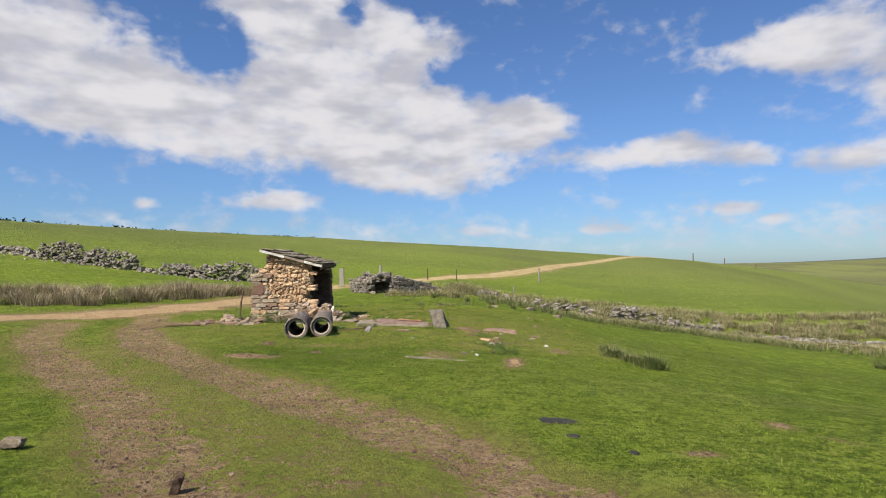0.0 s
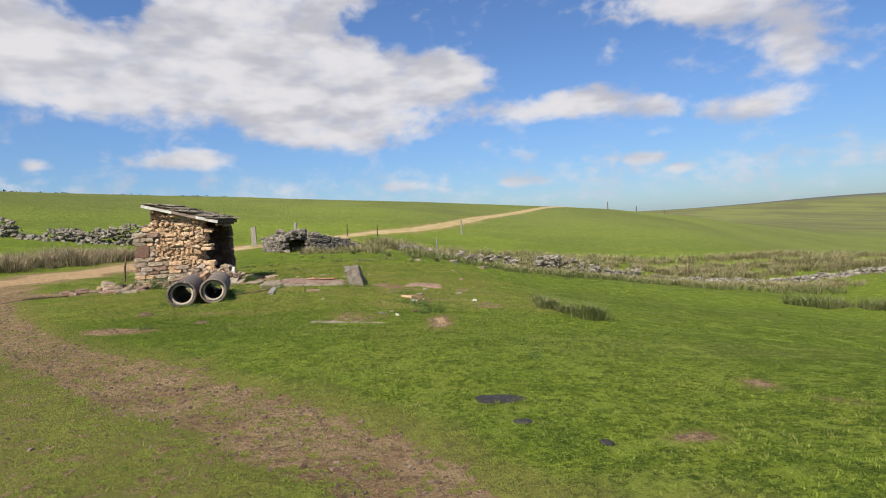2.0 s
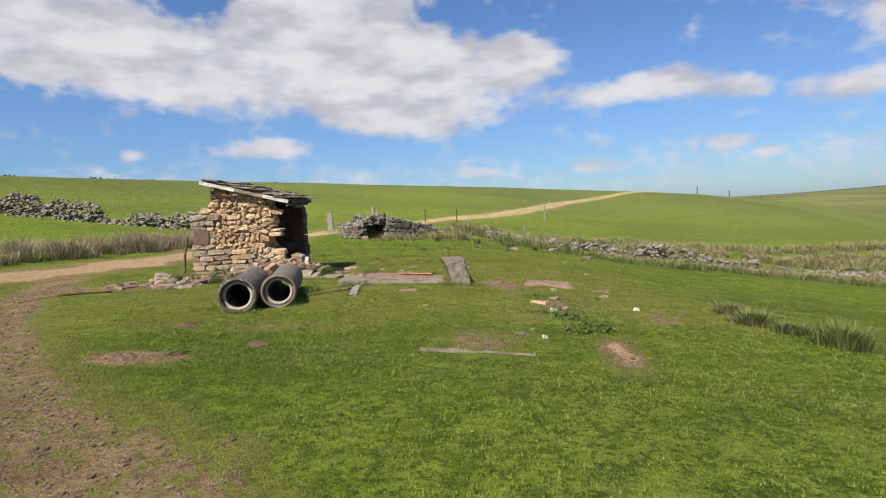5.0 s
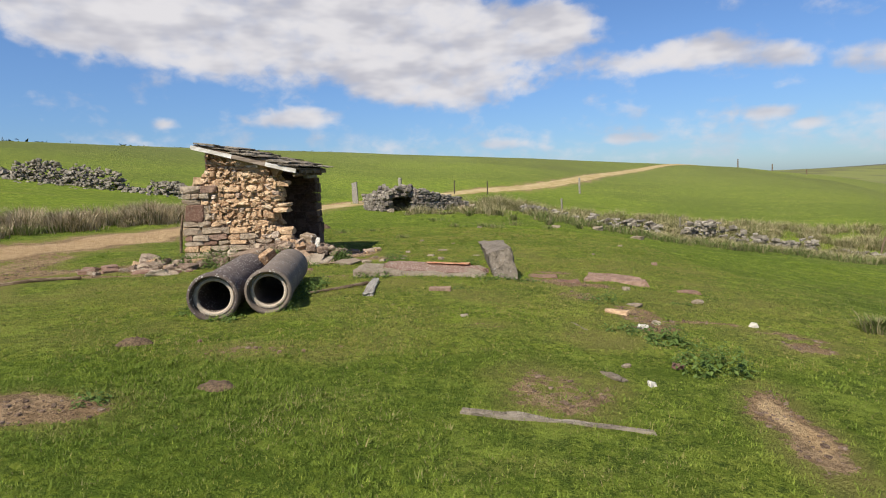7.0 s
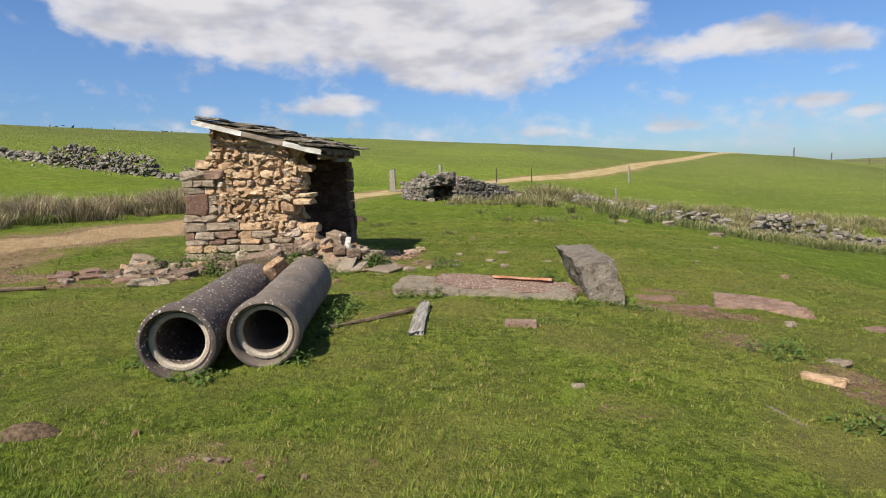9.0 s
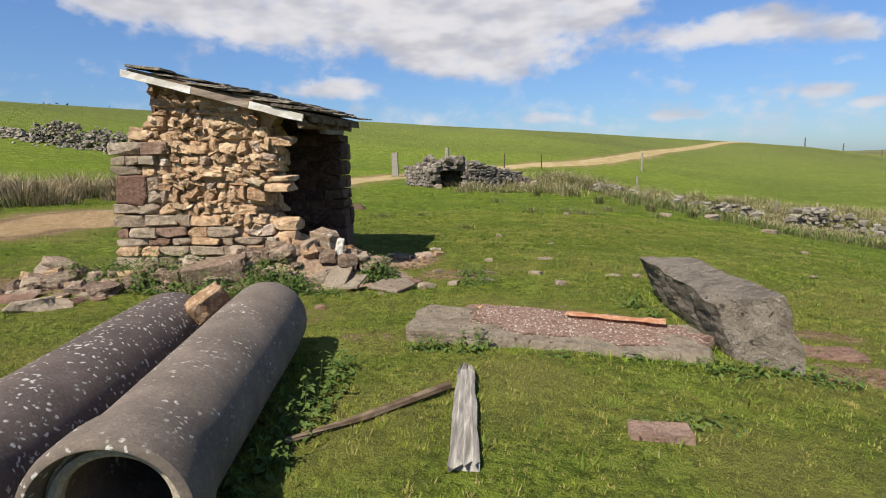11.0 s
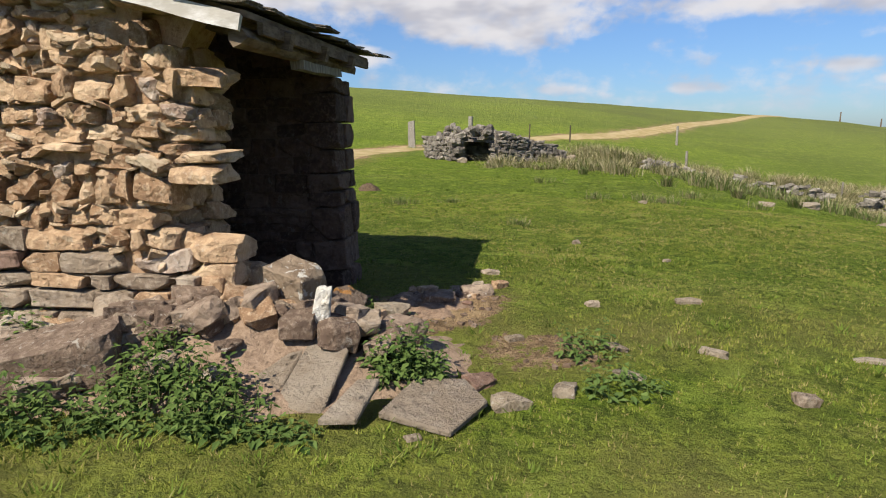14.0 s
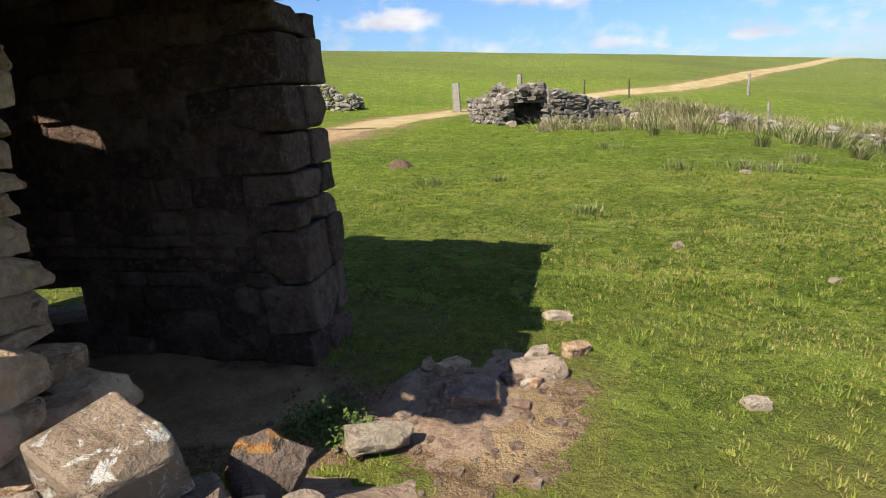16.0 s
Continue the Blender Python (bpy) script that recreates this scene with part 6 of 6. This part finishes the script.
def nettles(name, x, y, rx, ry, height, count, seed, label, leaf=0.05, on=None):
    """Stems with pairs of toothed leaves; one mesh of foliage and one of stalks."""
    r = random.Random(seed)
    plant = thing(name, (x, y, gz(x, y)), label, "plant")
    bl, bs = bmesh.new(), bmesh.new()
    for _ in range(int(count * 1.35)):
        a, d = r.uniform(0, 6.28), math.sqrt(r.random())
        sx, sy = x + math.cos(a) * d * rx, y + math.sin(a) * d * ry
        sz = gz(sx, sy) + (mound(sx, sy) * 0.8 if on else 0) - 0.02
        h = height * r.uniform(0.3, 1.2) * (1.15 - 0.5 * d) * (1 + 0.7 * noise.noise((sx * 4.5, sy * 4.5, 6)))
        lean = Vector((r.uniform(-0.35, 0.35), r.uniform(-0.35, 0.35), 1)).normalized()
        p0 = Vector((sx, sy, sz))
        p1 = p0 + lean * h
        q = Vector((0.003, 0, 0))
        bs.faces.new([bs.verts.new(p0 - q), bs.verts.new(p0 + q), bs.verts.new(p1)])
        turn = r.uniform(0, 6.28)
        tiers = max(3, int(h / 0.045))
        for k in range(tiers):
            u = (k + 1) / tiers
            p = p0.lerp(p1, u)
            turn += 1.57 + r.uniform(-0.3, 0.3)
            for s in (0, math.pi):
                w = leaf * r.uniform(0.55, 1.4) * (1.15 - 0.5 * u)
                dirv = Vector((math.cos(turn + s), math.sin(turn + s), r.uniform(-0.5, 0.25))).normalized()
                side = dirv.cross(Vector((0, 0, 1))).normalized() * w * 0.42
                drop = Vector((0, 0, -w * 0.35))
                base = p + dirv * 0.006
                v = [bl.verts.new(base), bl.verts.new(base + dirv * w * 0.55 + side), bl.verts.new(base + dirv * w * 1.5 + drop), bl.verts.new(base + dirv * w * 0.55 - side)]
                bl.faces.new((v[0], v[1], v[2]))
                bl.faces.new((v[0], v[2], v[3]))
    tagged(part("foliage", bl, NETTLE, plant), kind="stuff")
    tagged(part("stalk", bs, NETTLE, plant), kind="stuff")


for k, (name, x, y, rx, ry, h, c, label, on) in enumerate((
        ("nettle_patch", -5.55, 18.05, 0.65, 0.28, 0.26, 150, "green nettles growing over fallen stones", True),
        ("nettle_patch", -4.9, 17.62, 0.75, 0.2, 0.22, 105, "green nettles growing over fallen stones", True),
        ("nettle_patch", -4.05, 17.8, 0.42, 0.22, 0.24, 90, "green nettles growing over fallen stones", True),
        ("nettle_patch", -3.66, 17.68, 0.38, 0.12, 0.19, 42, "green nettles growing over fallen stones", True),
        ("nettle_patch", -3.08, 18.3, 0.22, 0.17, 0.24, 70, "dark green nettles between fallen stones", True),
        ("nettle_patch", -6.3, 18.15, 0.4, 0.35, 0.24, 50, "green nettles at the hut corner", True),
        ("nettle_patch", -4.3, 18.05, 0.14, 0.12, 0.25, 18, "small nettle between fallen stones", True),
        ("nettle_patch", -2.02, 18.35, 0.22, 0.16, 0.18, 22, "dark nettle clump with stones in grass", False),
        ("nettle_patch", -2.15, 18.9, 0.2, 0.2, 0.18, 20, "dark nettle clump in grass", False),
        ("nettle_patch", -2.74, 14.95, 0.12, 0.85, 0.2, 60, "dark nettles in the shade of the pipe", False),
        ("nettle_patch", -3.30, 13.52, 0.2, 0.1, 0.1, 18, "small nettles at the pipe's foot", False),
        ("nettle_patch", -2.72, 13.85, 0.14, 0.1, 0.12, 14, "small nettles at the pipe's foot", False),
        ("nettle_patch", -3.86, 13.75, 0.08, 0.12, 0.12, 12, "small nettles at the pipe's foot", False),
        ("nettle_patch", -2.12, 16.1, 0.28, 0.12, 0.15, 30, "green nettles in front of the long slab", False),
        ("nettle_patch", -0.4, 15.85, 0.3, 0.14, 0.11, 30, "green nettles between two slabs", False),
        ("nettle_patch", -1.15, 15.95, 0.4, 0.06, 0.09, 16, "small nettles in front of the long slab", False),
        ("nettle_patch", 0.15, 15.85, 0.3, 0.14, 0.11, 26, "green nettles below the stone block", False),
        ("nettle_patch", -0.62, 17.3, 0.16, 0.4, 0.14, 24, "green nettles beside the stone block", False),
        ("thistle_patch", 1.24, 12.15, 0.30, 0.3, 0.26, 40, "grey-green thistles on worn turf", False),
        ("thistle_patch", 0.95, 14.5, 0.28, 0.25, 0.14, 30, "grey-green thistles on worn turf", False),
        ("thistle_patch", 1.10, 12.85, 0.2, 0.2, 0.2, 30, "grey-green thistles on worn turf", False),
        ("thistle_patch", 0.85, 13.2, 0.2, 0.2, 0.13, 18, "grey-green thistles on worn turf", False),
        ("thistle_patch", -0.85, 15.1, 0.3, 0.15, 0.06, 16, "low thistle leaves in grass", False),
        ("thistle_patch", -3.33, 11.3, 0.14, 0.12, 0.1, 14, "small thistle at the edge of bare earth", False),
        ("thistle_patch", 2.0, 8.1, 0.1, 0.1, 0.16, 9, "small dark thistle in pasture", False),
        ("thistle_patch", 4.1, 9.3, 0.1, 0.08, 0.12, 7, "small dark thistle in pasture", False),
        ("thistle_patch", 5.2, 9.4, 0.12, 0.08, 0.1, 7, "small dark thistle in pasture", False),
        ("thistle_patch", 1.9, 14.7, 0.12, 0.08, 0.12, 9, "small thistle beside a pale stone", False),
        ("grass_tuft", -3.62, 19.48, 0.20, 0.13, 0.15, 90, "bushy green tuft on bare earth by rubble", False))):
    nettles(name, x, y, rx, ry, h, c, 100 + k, label, 0.036 if "tuft" not in name else 0.022, on)

# ---- bushes on the far skyline ----


def far_bushes():
    r = np.random.RandomState(3)
    vs = []
    for _ in range(46):
        az = radians(r.uniform(-46, -13))
        d = r.uniform(163, 171)
        x, y = math.sin(az) * d, 5 + math.cos(az) * d
        s = r.uniform(0.5, 1.5) * (1.15 if az < radians(-36) else 0.9 if az < radians(-27) else 0.5)
        n = 420
        c = r.normal(0, 1, (n, 3)) * np.array((1.7, 1.0, 0.34)) * s
        c[:, 2] = np.abs(c[:, 2]) + gz(x, y) - 0.1
        c[:, 0] += x
        c[:, 1] += y
        t = r.normal(0, 0.34 * max(1.0, s * 0.8), (n, 3, 3))
        vs.append((c[:, None, :] + t).reshape(-1, 3))
    v = np.concatenate(vs)
    f = np.arange(len(v)).reshape(-1, 3)
    tagged(new("far_bushes", raw_mesh("far_bushes", v, f, 3, BUSH)), "row of dark bushes on the far skyline", "bushes", kind="stuff")


far_bushes()

# ---- grass ----


def grass(count, x0, x1, y0, y1, hmin, hmax, width, seed, thin, name, label):
    r = np.random.RandomState(seed)
    x, y = r.uniform(x0, x1, count), r.uniform(y0, y1, count)
    keep = sample(DIRT, x, y) + r.uniform(-0.25, 0.25, count) < 0.42
    keep &= r.uniform(0, 1, count) < thin(x, y) * (1 - 0.5 * sample(DRY, x, y))
    keep &= ~((x > X_W) & (x < X_E) & (y > Y_S) & (y < Y_N))
    x, y = x[keep], y[keep]
    n = len(x)
    z = sample(HEIGHT, x, y) - 0.004
    lush = np.sin(7.1 * x + 2.3 * np.sin(5.3 * y)) * np.sin(6.7 * y + 1.9 * np.sin(6.1 * x))
    h = r.uniform(hmin, hmax, n) * (0.6 + 0.8 * r.uniform(0, 1, n) ** 3) * (0.95 + 0.55 * lush)
    a, lean = r.uniform(0, 6.283, n), r.uniform(0.2, 1.1, n)
    px, py = -np.sin(a) * width, np.cos(a) * width
    v = np.stack([np.stack([x - px, y - py, z], 1), np.stack([x + px, y + py, z], 1), np.stack([x + np.cos(a) * h * lean, y + np.sin(a) * h * lean, z + h], 1)], 1)
    me = raw_mesh(name, v.reshape(-1, 3), np.arange(n * 3).reshape(-1, 3), 3, GRASS_BLADE)
    tagged(new(name, me), label, "grass", kind="stuff")


def tufts(count, each, x0, x1, y0, y1, reach, hmin, hmax, width, seed, thin, name, label, mat):
    """Turf that grows in small splayed tufts, each blade bent outwards."""
    r = np.random.RandomState(seed)
    cx, cy = r.uniform(x0, x1, count), r.uniform(y0, y1, count)
    keep = sample(DIRT, cx, cy) + r.uniform(-0.25, 0.25, count) < 0.40
    keep &= r.uniform(0, 1, count) < thin(cx, cy) * (1 - 0.5 * sample(DRY, cx, cy))
    keep &= ~((cx > X_W) & (cx < X_E) & (cy > Y_S) & (cy < Y_N))
    cx, cy = cx[keep], cy[keep]
    size = r.uniform(0.45, 1.25, len(cx)) * (0.85 + 0.4 * np.sin(1.7 * cx + 1.3 * np.sin(1.1 * cy)) * np.sin(1.9 * cy + 0.7 * cx))
    x, y, s_ = np.repeat(cx, each), np.repeat(cy, each), np.repeat(size, each)
    n = len(x)
    a = r.uniform(0, 6.283, n)
    d = reach * s_ * np.sqrt(r.uniform(0, 1, n))
    x, y = x + np.cos(a) * d, y + np.sin(a) * d
    z = sample(HEIGHT, x, y) - 0.004
    h = r.uniform(hmin, hmax, n) * s_ * (1.15 - 0.6 * d / (reach * 1.6))
    out = a + r.uniform(-0.9, 0.9, n)
    lean = r.uniform(0.3, 1.3, n) * h
    px, py = -np.sin(out) * width, np.cos(out) * width
    v = np.stack([np.stack([x - px, y - py, z], 1), np.stack([x + px, y + py, z], 1), np.stack([x + np.cos(out) * lean, y + np.sin(out) * lean, z + h], 1)], 1)
    me = raw_mesh(name, v.reshape(-1, 3), np.arange(n * 3).reshape(-1, 3), 3, mat)
    tagged(new(name, me), label, "grass", kind="stuff")


grass(330000, -7, 5, 1.8, 21, 0.010, 0.026, 0.0032, 1, lambda x, y: np.clip(1.15 - np.abs(x + 1.2) * 0.13, 0.12, 1), "turf", "short grazed green turf")
grass(200000, -10, 9, 6, 34, 0.010, 0.022, 0.0040, 2, lambda x, y: np.clip((y - 8) / 9, 0.15, 1), "turf", "short grazed green turf")
spread_ = lambda x, y: np.clip(1.2 - np.abs(x + 1.0) * 0.14, 0.15, 1) * (0.62 + 0.38 * np.sin(9.0 * x + 2 * np.sin(6.1 * y)) * np.sin(8.3 * y + 2 * np.sin(7.0 * x)))
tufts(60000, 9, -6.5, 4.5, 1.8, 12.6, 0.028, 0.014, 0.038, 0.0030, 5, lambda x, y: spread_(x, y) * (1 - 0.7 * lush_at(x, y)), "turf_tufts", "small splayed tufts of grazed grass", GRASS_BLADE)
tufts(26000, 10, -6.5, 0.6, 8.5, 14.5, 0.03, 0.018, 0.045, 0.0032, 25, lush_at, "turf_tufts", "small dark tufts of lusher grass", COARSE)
tufts(80000, 9, -6.5, 4.5, 12.2, 27, 0.028, 0.014, 0.038, 0.0030, 15, spread_, "turf_tufts", "small worn tufts of yellowing grazed grass", GRASS_WORN)
tufts(5500, 20, -11, 14, 10, 38, 0.085, 0.02, 0.07, 0.0055, 6, lambda x, y: np.clip(0.25 + 0.75 * (y - 9) / 14, 0, 1), "coarse_tufts", "coarse darker tufts in the grazed pasture", COARSE)
grass(2200, -8, 7, 3, 26, 0.035, 0.06, 0.0035, 3, lambda x, y: (np.sin(x * 2.3 + np.sin(y * 1.7) * 2) * np.sin(y * 2.1 + x) > 0.35).astype(float), "longer_grass", "longer tufts of grass in the turf")


def soil_clods():
    """Crumbled clods and pebbles on the worn tracks and bare patches."""
    r = np.random.RandomState(12)
    protos = []
    for k in range(5):
        me = stone_mesh(820 + k, CLOD, "plain")
        co = np.zeros(len(me.vertices) * 3, dtype=np.float32)
        me.vertices.foreach_get("co", co)
        protos.append((co.reshape(-1, 3), np.array([list(f.vertices) for f in me.polygons], dtype=np.int32)))
        bpy.data.meshes.remove(me)
    x, y = r.uniform(-9, 5, 60000), r.uniform(2.5, 21, 60000)
    near = (sample(DIRT, x, y) > 0.45 + r.uniform(-0.1, 0.25, 60000)) & ~((x > X_W) & (x < X_E) & (y > Y_S))
    verts, faces, base = [], [], 0
    for px, py in zip(x[near][:5200], y[near][:5200]):
        size = 0.010 + 0.026 * r.uniform() ** 3
        c, s_ = math.cos(6.3 * r.uniform()), r.uniform(0.4, 0.8)
        q = math.sqrt(max(0.0, 1 - c * c))
        m = np.array(((c * size * 1.3, -q * size, 0), (q * size * 1.3, c * size, 0), (0, 0, s_ * size)))
        co, fs = protos[r.randint(5)]
        verts.append(co @ m.T + np.array((px, py, gz(px, py) + size * 0.12)))
        faces.append(fs + base)
        base += len(co)
    tagged(new("soil_clods", raw_mesh("soil_clods", np.concatenate(verts), np.concatenate(faces), 3, CLOD)), "crumbled brown clods and pebbles on worn earth", "soil", kind="stuff")


CLOD = stone_material("crumbled_soil", (0.12, 0.075, 0.05), (0.24, 0.16, 0.105), (0.36, 0.26, 0.19), (0.42, 0.35, 0.28), 0.3, island=True, grain=2.0)
soil_clods()

# ---- fringes of longer grass against stones and pipes ----


def fringe():
    r = random.Random(9)
    roots = []

    def run(a, b, step, h, n=16):
        k = max(2, int(math.dist(a, b) / step))
        for i in range(k):
            u = (i + r.random()) / k
            roots.append((a[0] + (b[0] - a[0]) * u + r.uniform(-0.03, 0.03), a[1] + (b[1] - a[1]) * u + r.uniform(-0.03, 0.03), n, 0.06, h * r.uniform(0.4, 0.95), 0.0032))

    run((-3.72, 13.6), (-4.10, 15.8), 0.07, 0.12)
    run((-2.67, 13.8), (-3.06, 15.9), 0.07, 0.12)
    run((-3.70, 13.55), (-2.68, 13.72), 0.06, 0.09)
    run((-2.52, 16.14), (-0.42, 15.88), 0.05, 0.09)
    run((-2.5, 16.82), (-0.4, 16.48), 0.06, 0.08)
    run((-0.36, 16.08), (0.12, 15.98), 0.05, 0.09)
    run((-0.38, 16.1), (-0.46, 18.1), 0.06, 0.10)
    run((0.12, 16.0), (0.52, 17.9), 0.06, 0.10)
    run((-0.80, 11.0), (0.40, 10.74), 0.05, 0.05, 12)
    run((-0.78, 11.13), (0.42, 10.87), 0.05, 0.06, 12)
    run((-3.95, 20.5), (-3.8, 19.9), 0.05, 0.10)
    run((-6.2, 18.35), (-6.2, 20.4), 0.08, 0.14)
    run((-6.2, 17.5), (-3.0, 17.5), 0.06, 0.08)
    run((-3.15, 17.75), (-2.65, 18.0), 0.05, 0.08)
    run((1.0, 16.2), (2.05, 15.95), 0.06, 0.07)
    run((-9.1, 49.7), (-8.4, 49.7), 0.1, 0.3)
    blades("grass_fringe", roots, GRASS_BLADE, "longer grass against stones and pipes", "grass", rng_seed=71)


fringe()
TUFTS = ((-4.58, 25.6, 1.0), (-0.17, 27.2, 1.2), (0.2, 27.1, 1.2), (-1.06, 27.0, 1.1), (-3.7, 25.8, 0.7), (-2.55, 23.9, 0.8),
         (1.0, 28.2, 1.3), (2.1, 27.6, 1.0), (-2.0, 30.5, 1.2), (3.6, 31.2, 1.4))
for k, (x, y, s) in enumerate(TUFTS):
    blades("grass_tuft", [(x, y, 120, 0.35 * s, 0.16 * s, 0.006)], RUSH_GREEN, "dark tufts of coarse grass in pasture", "grass", "stuff", 60 + k)
